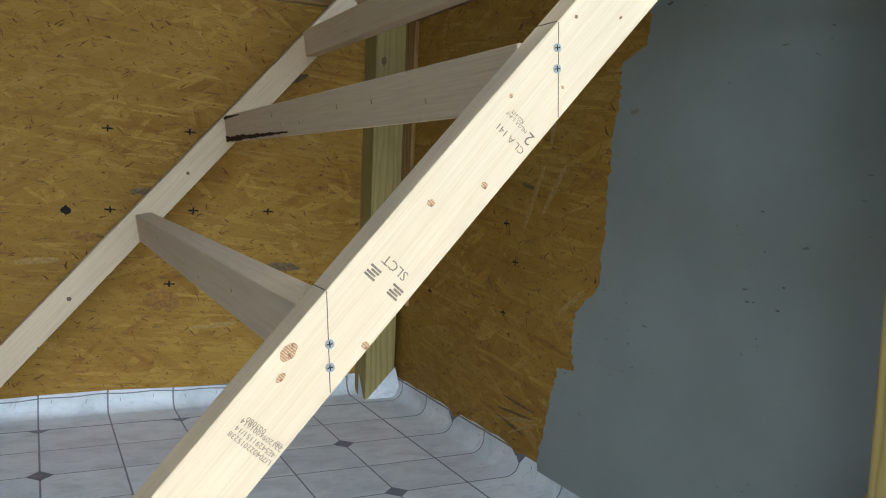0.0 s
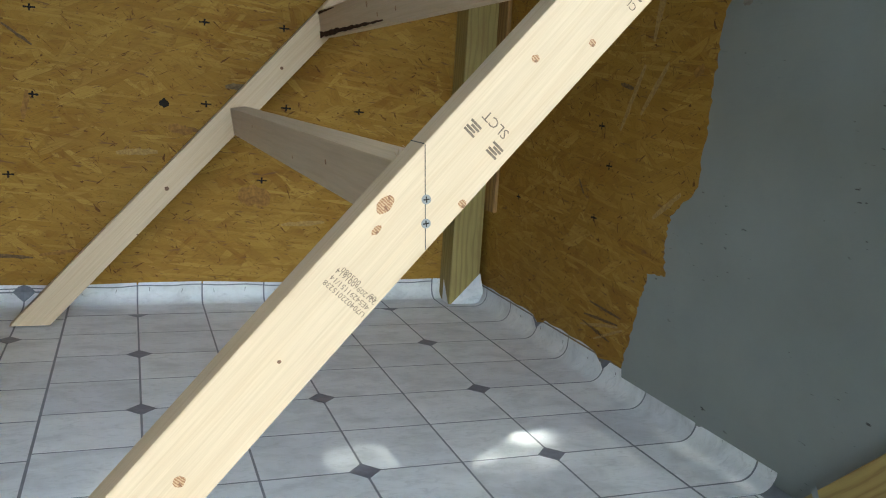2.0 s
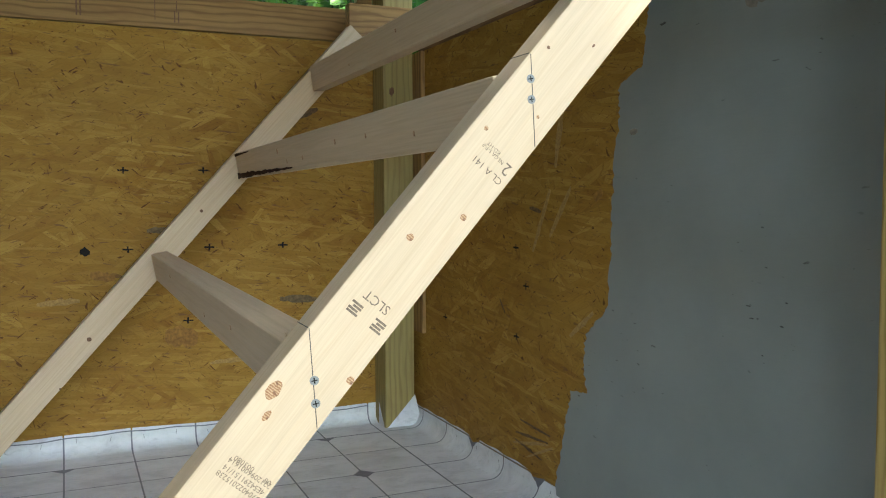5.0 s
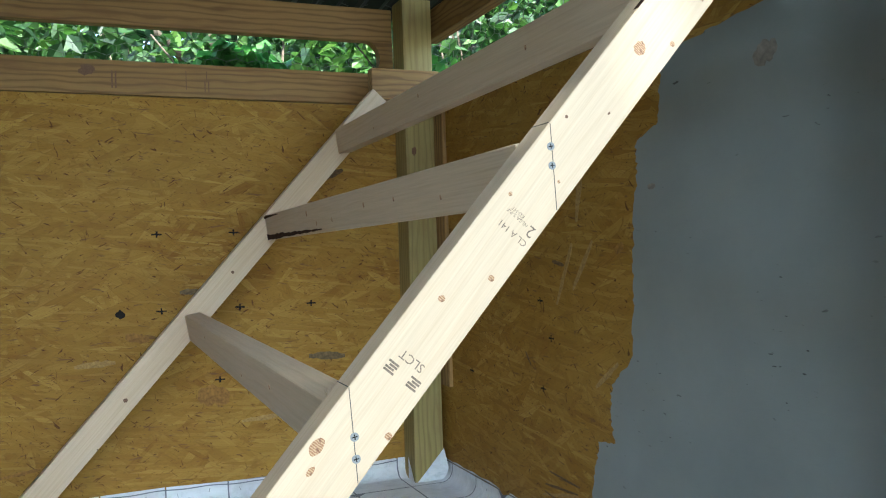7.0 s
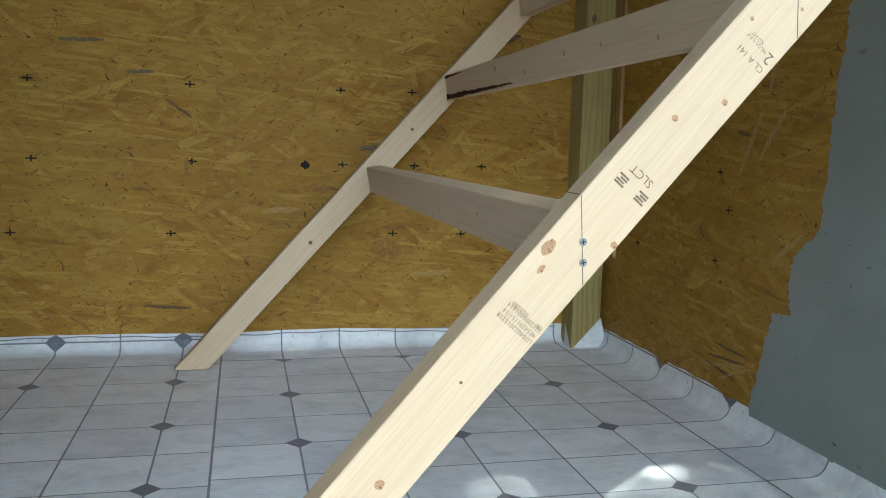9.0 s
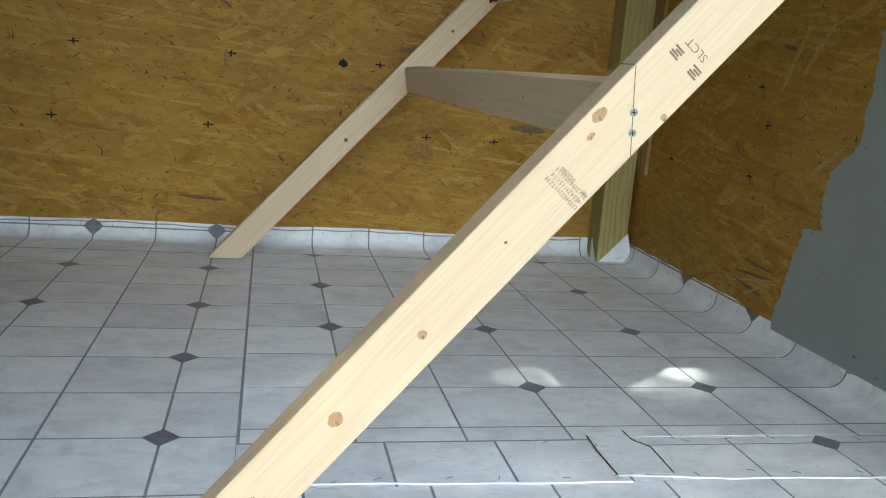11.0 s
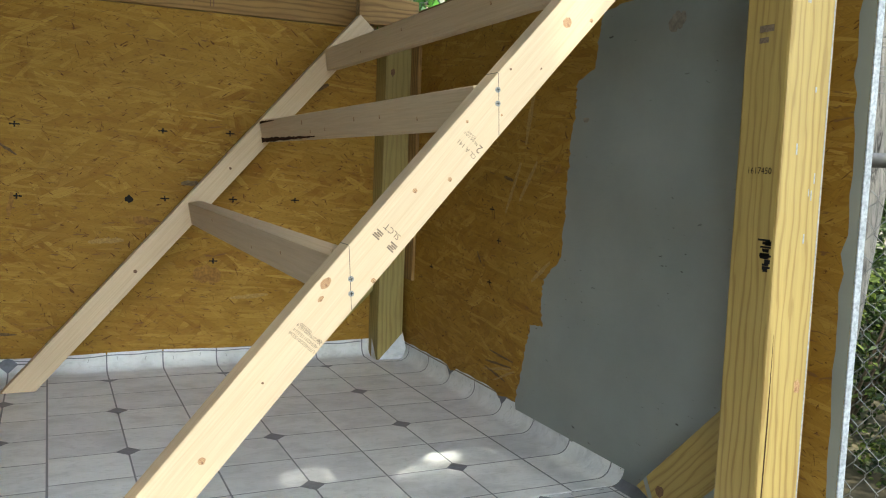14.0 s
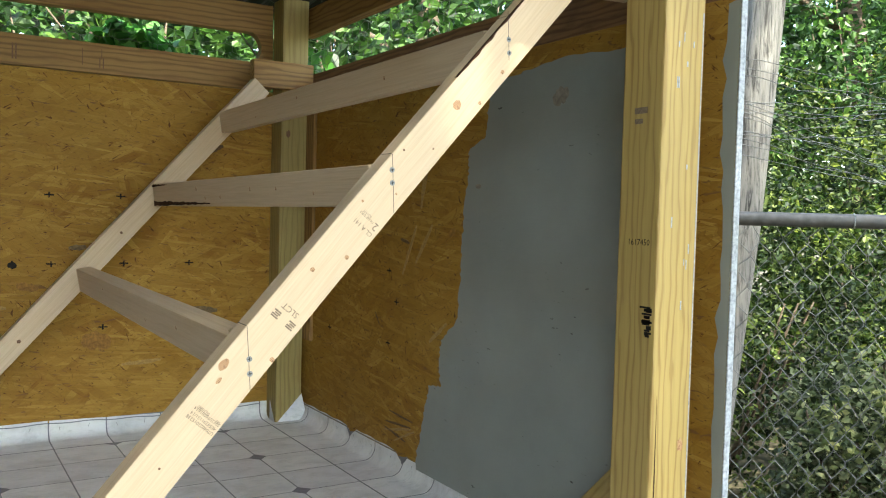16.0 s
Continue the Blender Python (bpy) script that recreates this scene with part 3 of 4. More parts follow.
bm = prism([(-0.0265, 0), (0, -0.0275), (0.0265, 0), (0, 0.0275)], 0.0007)
bmesh.ops.rotate(bm, verts=bm.verts, cent=(0, 0, 0), matrix=Matrix.Rotation(radians(-90), 3, "X"))
DIAMOND = bpy.data.meshes.new("diamond_inset")
bm.to_mesh(DIAMOND)
bm.free()
DIAMOND.materials.append(VINYL_DARK)


def seam_wobble(x):
    return 0.003 * math.sin(x * 13.0) + 0.002 * math.sin(x * 41.0)


for k, (region, (u0, u1), (v0, v1), (du, dv), label) in enumerate(SHEETS):
    us = sorted(set(steps(u0, u1, FLAT_X)))
    fine_v = 160 if region == "main" else 40
    vs = sorted(set([v0 + (v1 - v0) * i / fine_v for i in range(fine_v + 1)] + steps(v0, v1, FLAT_Y)))
    sheet = link_mesh("vinyl_sheet", patch(us, vs, 0.0, region), VINYL_BACK)
    tagged(sheet, label, "vinyl flooring", "vinyl sheets", "structure")
    half = P / 2
    i0, j0 = math.floor((u0 - du) / half) - 1, math.floor((v0 - dv) / half) - 1
    for i in range(i0, i0 + int((u1 - u0) / half) + 4):
        for j in range(j0, j0 + int((v1 - v0) / half) + 4):
            a, b = max(u0 + 0.0005, du + i * half + HALF_LINE), min(u1 - 0.0005, du + (i + 1) * half - HALF_LINE)
            c, d = max(v0 + 0.0005, dv + j * half + HALF_LINE), min(v1 - 0.0005, dv + (j + 1) * half - HALF_LINE)
            if b - a > 0.006 and d - c > 0.006:
                curved = (region == "main" and b > FLAT_X) or d > FLAT_Y
                if curved:
                    if c > lip_y(a) - 0.002 or (region == "main" and a > lip_x((c + d) / 2) - 0.002):
                        continue
                    rows_v = steps(c, d, FLAT_Y)
                    if region == "main" and b > FLAT_X:
                        rows_v = sorted(set(rows_v + [c + (d - c) * q / 20 for q in range(21)]))
                    tile = part("tile", patch(steps(a, b, FLAT_X), rows_v, TILE_LIFT, region), VINYL, sheet)
                else:
                    tile = new("tile", flat_tile(b - a, d - c))
                    tile.parent = sheet
                    tile.matrix_basis = Matrix.Translation((a, c, -0.005 + FLAT_LIFT))
            u, v = du + i * half, dv + j * half
            if i % 2 == 0 and j % 2 == 0 and u0 - 0.02 < u < u1 + 0.02 and v0 - 0.02 < v < v1 + 0.022:
                if v > FLAT_Y or (region == "main" and u > FLAT_X):
                    bmd = bmesh.new()
                    ring = [(-0.0265, 0), (-0.0132, -0.0137), (0, -0.0275), (0.0132, -0.0137), (0.0265, 0), (0.0132, 0.0137), (0, 0.0275), (-0.0132, 0.0137)]
                    cv = bmd.verts.new(lay(u, v, 0.0016, region))
                    rv = [bmd.verts.new(lay(u + p, v + q, 0.0016, region)) for p, q in ring]
                    for n in range(8):
                        bmd.faces.new((cv, rv[n], rv[(n + 1) % 8]))
                    if not (u > 0.85 and v > 2.4):
                        part("diamond_inset", bmd, VINYL_DARK, sheet)
                    else:
                        bmd.free()
                elif u0 <= u <= u1 and v0 <= v <= v1:
                    dia = new("diamond_inset", DIAMOND)
                    dia.parent = sheet
                    dia.matrix_basis = Matrix.Translation((u, v, -0.005 + FLAT_LIFT + 0.0004))

# printed line just under the top of the turned-up edge along the back wall
bm = bmesh.new()
pair = None
for k in range(112):
    u = WEST_X + 0.01 + 0.0206 * k
    now = [bm.verts.new(lay(u, lip_y(u) - off, 0.0014, "main")) for off in (0.0105, 0.0075)]
    if pair:
        bm.faces.new((pair[0], now[0], now[1], pair[1]))
    pair = now
part("joint_line", bm, VINYL_BACK, bpy.data.objects["vinyl_sheet"])

# pale cut edges at the seams
cut = [(-0.139 + 0.0262 * i, 1.123 - 0.00075 * i + seam_wobble(0.027 * i) * 0.4, -0.0035) for i in range(21)]
tagged(link_mesh("seam_strip", tube(cut, 0.0014, 5), VINYL_EDGE), "thin white cut edge of the vinyl seam", "seam")
cut = [(0.372 + 0.0205 * i, 1.127 - 0.0019 * min(i, 8) - 0.0007 * max(0, i - 8) + seam_wobble(0.05 * i) * 0.3, -0.0035) for i in range(29)]
tagged(link_mesh("seam_strip", tube(cut, 0.0014, 5), VINYL_EDGE), "thin white cut edge of the vinyl seam", "seam")
cut = [(0.45 + 0.02 * i, 1.249 + seam_wobble(i * 0.1) * 0.4, -0.0035) for i in range(25)]
tagged(link_mesh("seam_strip", tube(cut, 0.0006, 5), VINYL), "pale cut edge of the vinyl sheet", "seam")

# a plain patch cut into the seam, with dark open cuts at its sides
corners = [(0.372, 1.130), (0.455, 1.130), (0.459, 1.212), (0.441, 1.237), (0.438, 1.272), (0.374, 1.262)]
bm = bmesh.new()
face = bm.faces.new([bm.verts.new((x, y, -0.0046)) for x, y in corners])
got = bmesh.ops.extrude_face_region(bm, geom=[face])
bmesh.ops.translate(bm, verts=[v for v in got["geom"] if isinstance(v, bmesh.types.BMVert)], vec=(0, 0, 0.0009))
bmesh.ops.recalc_face_normals(bm, faces=bm.faces)
patch_piece = tagged(link_mesh("vinyl_patch", bm, VINYL), "plain pale vinyl patch stapled into the seam", "vinyl patch")
for line in ([(0.373, 1.254), (0.370, 1.20), (0.371, 1.131)], [(0.438, 1.273), (0.440, 1.238), (0.459, 1.213)], [(0.459, 1.213), (0.4575, 1.17), (0.456, 1.131)]):
    part("open_cut", tube([(x, y, -0.0036) for x, y in line], 0.0011, 5), BARK, patch_piece, "dark open cut")

# vinyl flaps at the corner post and over the brace foot
def flap(points, label):
    bm = bmesh.new()
    f = bm.faces.new([bm.verts.new(p) for p in points])
    got = bmesh.ops.extrude_face_region(bm, geom=[f])
    bmesh.ops.translate(bm, verts=[v for v in got["geom"] if isinstance(v, bmesh.types.BMVert)], vec=(-0.001, -0.0012, 0))
    bmesh.ops.recalc_face_normals(bm, faces=bm.faces)
    tagged(link_mesh("vinyl_flap", bm, VINYL), label, "vinyl flooring", "vinyl flaps")


flap([(0.868, 2.4615, -0.003), (0.952, 2.4615, -0.003), (0.962, 2.455, 0.03), (0.951, 2.4615, 0.086)], "folded triangle of pale vinyl against the post")
flap([(0.859, 2.466, -0.003), (0.859, 2.512, -0.003), (0.859, 2.512, 0.06)], "small vinyl triangle against the post side")
flap([(0.508, 2.513, -0.003), (0.628, 2.513, -0.003), (0.722, 2.513, 0.092), (0.603, 2.513, 0.097)], "vinyl piece stapled over the brace foot")

# ---- roost ladder ----
ladder = empty("roost_ladder", "new spruce roosting ladder leaning into the back corner", "ladder")


def rail_frame(foot, angle, lean):
    ax = Vector((math.cos(radians(angle)), lean, math.sin(radians(angle)))).normalized()
    ay = (Vector((0, 1, 0)) - ax * ax.y).normalized()
    m = Matrix((ax, ay, ax.cross(ay))).transposed().to_4x4()
    m.translation = foot
    return m


BOW = 0.0155


def crook(s, bow=BOW):
    """How far the crooked rail has strayed from its straight line at s metres up."""
    return -bow * max(0.0, s - 0.45) ** 2


def rail(m, width, length, label, bow):
    """A two-by-three with a level-cut foot; local x up the rail, y its thickness, z across to the upper left."""
    ang = math.atan2(m[2][0], m[0][0])
    off = width / 2 / math.tan(ang)
    low = [(off + (length - off) * k / 24, -width / 2) for k in range(25)]
    high = [(length + (-off - length) * k / 24, width / 2) for k in range(25)]
    bm = prism([(x, z + crook(x, bow)) for x, z in low + high], 0.038)
    sharp = [e for e in bm.edges if len(e.link_faces) == 2 and e.calc_face_angle() > 0.5]
    bmesh.ops.bevel(bm, geom=sharp, offset=0.0022, segments=2, affect="EDGES", profile=0.6)
    return part("rail", bm, PINE, ladder, label, m)


NEAR = rail_frame((-0.1935, 0.912, 0.0), 49.56, -0.006)
FAR = rail_frame((-0.2125, 2.338, 0.0), 48.0, 0.030)
near_rail = rail(NEAR, 0.0635, 1.505, "pale spruce two-by-three with stamps and pencil lines", BOW)
far_rail = rail(FAR, 0.0635, 1.462, "pale spruce two-by-three against the back corner", 0.0)


def rung(a, b, dark, roll=0.0, half=0.019):
    """A two-by-three between the rails; local x from the near rail to the far one."""
    a, b = Vector(a), Vector(b)
    ax = (b - a).normalized()
    az = (Vector((0, 0, 1)) - ax * ax.z).normalized()
    m = Matrix((ax, az.cross(ax), az)).transposed().to_4x4()
    m.translation = a
    m = m @ Matrix.Rotation(radians(roll), 4, "X")
    ob = part("rung", box((0, -half, -0.032), ((b - a).length, half, 0.032), 0.0025), PINE, ladder, "", m)
    if dark:
        L = (b - a).length
        # waney edge with bark left on
        for n, (s, w, z) in enumerate(((0.56, 0.018, -0.0245), (0.17, 0.009, 0.0272))):
            pts = []
            r = random.Random(9 + n)
            K = 26
            for k in range(K + 1):
                pts.append((L - s + s * k / K, z - w / 2 * (0.25 + 0.75 * k / K) * r.uniform(0.5, 1.0)))
            for k in range(K, -1, -1):
                pts.append((L - s + s * k / K, z + w / 2 * (0.25 + 0.75 * k / K) * r.uniform(0.5, 1.1)))
            part("bark_edge", prism(pts, 0.002), BARK, ob, "dark bark left on the edge", Matrix.Translation((0, 0.0184, 0)))
    return ob


rung_low = rung((0.238, 0.951, 0.494), (0.251, 2.352, 0.491), False, -10.0)
rung_mid = rung((0.447, 0.951, 0.739), (0.454, 2.358, 0.734), True, -8.0)
rung_top = rung((0.648, 0.951, 0.966), (0.648, 2.364, 0.960), False, -8.0)


def on_rail(m, x, z):
    """The place on the rail's front face of a point given by world x and z."""
    ax, az = Vector((m[0][0], m[2][0])), Vector((m[0][2], m[2][2]))
    d = Vector((x - m[0][3], z - m[2][3]))
    return d.dot(ax) / ax.length**2, d.dot(az) / az.length**2


def on_near(x, z, lift=0.0006):
    s, w = on_rail(NEAR, x, z)
    return Matrix.Translation((s, -lift, w))


# knots: world x, z, radius, squash
for n, (x, z, r, q, dark) in enumerate(((0.196, 0.490, 0.0058, 1.5, 0), (0.263, 0.492, 0.0036, 1, 0), (0.319, 0.615, 0.0034, 1, 0), (0.371, 0.632, 0.0032, 1, 0), (0.115, 0.361, 0.0017, 1, 1), (-0.041, 0.176, 0.0075, 1.1, 0), (-0.120, 0.089, 0.0052, 1.1, 0), (0.039, 0.265, 0.0048, 1.1, 0), (0.549, 0.864, 0.0072, 1.1, 0), (0.590, 0.871, 0.003, 1, 0), (0.631, 0.923, 0.003, 1.3, 0), (0.459, 0.790, 0.0017, 1, 1), (0.509, 0.795, 0.0012, 1.6, 1), (0.448, 0.725, 0.0018, 1, 0), (0.394, 0.713, 0.0022, 1, 0), (0.190, 0.469, 0.0028, 1.8, 0))):
    part("knot", disc(r, 0.0006, 18, q, 0.10, n), KNOT_DARK if dark else KNOT, near_rail, "", on_near(x, z, 0.0003))
for n, (x, z, r) in enumerate(((0.085, 0.323, 0.0052), (0.348, 0.621, 0.004), (0.02, 0.213, 0.002))):
    s, w = on_rail(FAR, x, z)
    part("knot", disc(r, 0.0006, 16, 1.0, 0.1, 40 + n), KNOT_DARK, far_rail, "", Matrix.Translation((s, -0.0003, w)))


def screw(m, parent):
    head = part("screw", disc(0.0041, 0.0012, 18), STEEL, parent, "zinc cross-head screw", m)
    for turn in (0, 90):
        part("slot", box((-0.0026, -0.0003, -0.0005), (0.0026, 0.0006, 0.0005)), INK, head, "", Matrix.Rotation(radians(turn + 40), 4, "Y"))
    return head


for x, z in ((0.231, 0.495), (0.232, 0.475), (0.440, 0.760), (0.441, 0.741), (0.641, 0.975), (0.643, 0.954)):
    screw(on_near(x, z, 0.0006), near_rail)

# pencil lines that mark the rungs, on the face and over the upper edge
for x0, z0, x1, z1 in ((0.227, 0.540, 0.233, 0.453), (0.440, 0.783, 0.445, 0.697), (0.638, 1.019, 0.643, 0.942)):
    s0, w0 = on_rail(NEAR, x0, z0)
    s1, w1 = on_rail(NEAR, x1, z1)
    d = Vector((s1 - s0, w1 - w0)).normalized()
    nrm = Vector((-d.y, d.x)) * 0.00035
    line = [(s0 + nrm.x, w0 + nrm.y), (s1 + nrm.x, w1 + nrm.y), (s1 - nrm.x, w1 - nrm.y), (s0 - nrm.x, w0 - nrm.y)]
    part("pencil_mark", prism(line, 0.0004), PENCIL, near_rail, "", Matrix.Translation((0, -0.0003, 0)))
    part("pencil_mark", box((-0.0004, 0.001, 0.0), (0.0004, 0.037, 0.0004)), PENCIL, near_rail, "", Matrix.Translation((s0, 0, 0.0317 + crook(s0))))

# small knots and marks on the rungs (left faces)
for ob, marks in ((rung_mid, ((0.95, 0.012, 0.006), (0.88, -0.012, 0.0045), (0.76, -0.010, 0.004), (0.55, 0.004, 0.0045), (0.40, 0.003, 0.004), (0.22, -0.008, 0.003))), (rung_low, ((0.30, 0.004, 0.0035), (0.55, -0.012, 0.003), (1.0, 0.01, 0.003))), (rung_top, ((0.35, 0.0, 0.004), (0.8, 0.01, 0.004), (1.1, -0.01, 0.003)))):
    for n, (x, z, r) in enumerate(marks):
        part("knot", disc(r, 0.0006, 12, 0.7, 0.25, n), KNOT, ob, "", Matrix.Translation((x, 0.0192, z)))
# torn fibres at the low rung's sawn end
rnd = random.Random(21)
for n in range(9):
    a = Vector((0.004 + rnd.uniform(0, 0.02), rnd.uniform(-0.010, 0.014), 0.0325))
    part("splinter", tube([a, a + Vector((rnd.uniform(-0.004, 0.012), rnd.uniform(-0.004, 0.006), rnd.uniform(0.003, 0.010)))], 0.0007, 4, 0.0002), PINE, rung_low)

# a strip of bark left on the rail's upper edge
r = random.Random(3)
pts = [(1.17 + 0.013 * k, 0.0322 + crook(1.17 + 0.013 * k)) for k in range(15)] + [(1.17 + 0.013 * k, 0.0312 + crook(1.17 + 0.013 * k) - r.uniform(0.0, 0.0035) * math.sin(math.pi * k / 14)) for k in range(14, -1, -1)]
part("bark_edge", prism(pts, 0.007), BARK, near_rail, "dark bark left on the edge", Matrix.Translation((0, -0.0003, 0)))
# grade stamps and lot numbers, reading across the rail
def stamp(words, x, z, size, ds=0.0, dw=0.0):
    s, w = on_rail(NEAR, x, z)
    turn = Matrix(((0, -1, 0, s + ds), (0, 0, -1, -0.0004), (1, 0, 0, w + dw), (0, 0, 0, 1)))
    return text_part("stamp_text", words, size, near_rail, STAMP_INK, turn)


stamp("SLCT", 0.288, 0.559, 0.0125)
stamp("CL A 141", 0.395, 0.675, 0.0095)
stamp("2", 0.415, 0.676, 0.017)
stamp("NLGA S-P-F", 0.401, 0.690, 0.0054)
stamp("KD-HT", 0.402, 0.695, 0.0054)
for x, z, words in ((0.166, 0.4125, "U704022015238"), (0.1705, 0.4175, "4E54291151/14"), (0.1755, 0.4225, "2212096001614"), (0.171, 0.431, "003080"), (0.190, 0.413, "08")):
    stamp(words, x, z, 0.0068)
# two square stamps that cannot be read: plain bars
for x, z in ((0.2675, 0.555), (0.2885, 0.5375)):
    s, w = on_rail(NEAR, x, z)
    for k, (a, b) in enumerate(((-0.006, 0.006), (-0.004, 0.006), (-0.006, 0.003), (-0.006, 0.006))):
        part("stamp_bar", box((-0.001, 0, a), (0.0011, 0.0004, b)), STAMP_INK, near_rail, "", Matrix.Translation((s - 0.0045 + 0.003 * k, -0.0003, w)))

# stamps on the front corner post (inner side face)
side = Matrix(((0, 0, -1, 0.8348), (-1, 0, 0, 0.801), (0, 1, 0, 0.661), (0, 0, 0, 1)))
inv_post = near_post.matrix_world.inverted()
text_part("stamp_text", "1617450", 0.014, near_post, INK, inv_post @ side)
for n, (dy, z, w, h) in enumerate(((0.0, 0.872, 0.028, 0.010), (0.004, 0.855, 0.018, 0.008))):
    part("stamp_bar", box((0, -w / 2, -h / 2), (0.0004, w / 2, h / 2)), STAMP_INK, near_post, "", inv_post @ Matrix.Translation((0.8346, 0.806 + dy, z)))
rnd = random.Random(8)
for n in range(15):
    z = 0.56 - n * 0.0034 + rnd.uniform(-0.003, 0.003)
    w = (0.024 if n < 10 else 0.013) * rnd.uniform(0.35, 1.0)
    h = rnd.uniform(0.0012, 0.0036)
    part("ink_smear", box((0, 0, -h), (0.0004, w, h), 0.0), INK, near_post, "", inv_post @ Matrix.Translation((0.8346, 0.7655 + rnd.uniform(0, 0.006), z)))

# drying crack, scuffs and a pale paint line on the front post
part("crack", prism([(-0.0010, 0), (0.0012, 0.10), (0.0022, 0.2), (0.0004, 0.33), (0.0, 0.34), (-0.0006, 0.2), (-0.0018, 0.08)], 0.0004), BARK, near_post, "dark drying crack", inv_post @ Matrix.Translation((0.8465, 0.7602, 0.08)))
part("paint_line", box((0, 0, 0), (0.0022, 0.0006, 0.95)), EDGE_PAINT, near_post, "pale paint line on the edge", inv_post @ Matrix.Translation((0.9185, 0.7598, 0.08)))
rnd = random.Random(17)
for n in range(12):
    w, h = rnd.uniform(0.0015, 0.003), rnd.uniform(0.006, 0.018)
    part("scuff", box((0, 0, 0), (w, 0.0005, h)), EDGE_PAINT, near_post, "", inv_post @ Matrix.Translation((rnd.uniform(0.862, 0.905), 0.7598, rnd.uniform(0.5, 1.0))))
part("knot", disc(0.011, 0.0008, 14, 0.55, 0.2, 9), KNOT, near_post, "reddish knot", inv_post @ Matrix.Translation((0.902, 0.7597, 0.335)))
inv_brace = brace.matrix_world.inverted()
part("knot", disc(0.0115, 0.0008, 14, 1.0, 0.2, 12), KNOT_DARK, brace, "dark knot", inv_brace @ Matrix.Translation((0.9256, 1.085, 0.045)) @ Matrix.Rotation(radians(-90), 4, "Z"))
for n, (y, z, l, w, a) in enumerate(((1.122, 0.040, 0.05, 0.012, 60), (1.060, 0.020, 0.05, 0.010, -38))):
    part("paint_smear", box((-l / 2, 0, -w / 2), (l / 2, 0.0005, w / 2)), GREY_PAINT, brace, "thin grey paint smear", inv_brace @ Matrix.Translation((0.9257, y, z)) @ Matrix.Rotation(radians(-90), 4, "Z") @ Matrix.Rotation(radians(a), 4, "Y"))

# ---- printed nail marks on the strand board ----
def cross_mark(parent, x, y, turn, size, m_wall):
    bm = bmesh.new()
    r = random.Random(int(x * 1000) + int(y * 777))
    for w, h in ((size, size * 0.16), (size * 0.17, size * 0.62)):
        top, bot = [], []
        for k in range(7):
            f = k / 6 - 0.5
            if w > h:
                top.append((f * w, h * r.uniform(0.3, 0.7)))
                bot.append((f * w, -h * r.uniform(0.3, 0.7)))
            else:
                top.append((w * r.uniform(0.3, 0.7), f * h))
                bot.append((-w * r.uniform(0.3, 0.7), f * h))
        face = bm.faces.new([bm.verts.new((px, py, 0.0004 if w > h else 0.0006)) for px, py in top + bot[::-1]])
    return part("nail_mark", bm, INK, parent, "", m_wall @ Matrix.Translation((x, y, 0)))


N_FRONT = Matrix.Translation((0, 0, 0.0115 + 0.0001))
for x, z in [(-1.02, 0.725), (-0.622, 0.724), (-0.222, 0.724), (0.181, 0.725), (0.382, 0.727), (-1.02, 0.519), (-0.619, 0.519), (-0.218, 0.520), (0.188, 0.520), (0.394, 0.521), (0.594, 0.522), (-0.675, 0.324), (-0.275, 0.324), (0.335, 0.326), (0.537, 0.325), (-1.07, 0.324)]:
    cross_mark(wall_north, x - WEST_X, z + 0.08, 0, 0.027, N_FRONT)
part("ink_blot", disc(0.0115, 0.0006, 12, 1.0, 0.3, 77), INK, wall_north, "", Matrix.Translation((0.084 - WEST_X, 0.517 + 0.08, 0.0118)) @ Matrix.Rotation(radians(-90), 4, "X"))
for y, z in [(1.886, 0.539), (2.32, 0.539), (2.276, 0.333), (1.883, 0.338), (1.84, 0.456)]:
    cross_mark(wall_east, WALL_Y + 0.0115 - y, z + 0.08, 0, 0.024, N_FRONT)

# single strands that stand out on the boards
STRAND_DARK = plain("dark_strand", (0.15, 0.085, 0.032), 0.75, 0.0, 0.5, 150.0, 0.3)
STRAND_GREY = plain("grey_strand", (0.17, 0.115, 0.055), 0.75, 0.0, 0.4, 120.0, 0.3)
STRAND_RED = plain("reddish_strand", (0.30, 0.145, 0.025), 0.75, 0.0, 0.35, 120.0, 0.3)
THIN_PAINT = plain("thin_paint", (0.26, 0.225, 0.185), 0.5, 0.0, 0.3, 90.0, 0.2)
STRAND_PALE = plain("pale_strand", (0.385, 0.235, 0.07), 0.7, 0.0, 0.3, 160.0, 0.3)


def strand(parent, x, y, length, width, turn, material, seed):
    r = random.Random(seed)
    K = 9
    top = [(length * (k / K - 0.5), width / 2 * math.sin(math.pi * (0.08 + 0.84 * k / K)) ** 0.5 * r.uniform(0.55, 1.0)) for k in range(K + 1)]
    low = [(length * (k / K - 0.5), -width / 2 * math.sin(math.pi * (0.08 + 0.84 * k / K)) ** 0.5 * r.uniform(0.55, 1.0)) for k in range(K, -1, -1)]
    m = Matrix.Translation((x, y, 0.0119)) @ Matrix.Rotation(radians(turn), 4, "Z") @ Matrix.Rotation(radians(90), 4, "X")
    return part("strand", prism(top + low, 0.0007), material, parent, "", m)


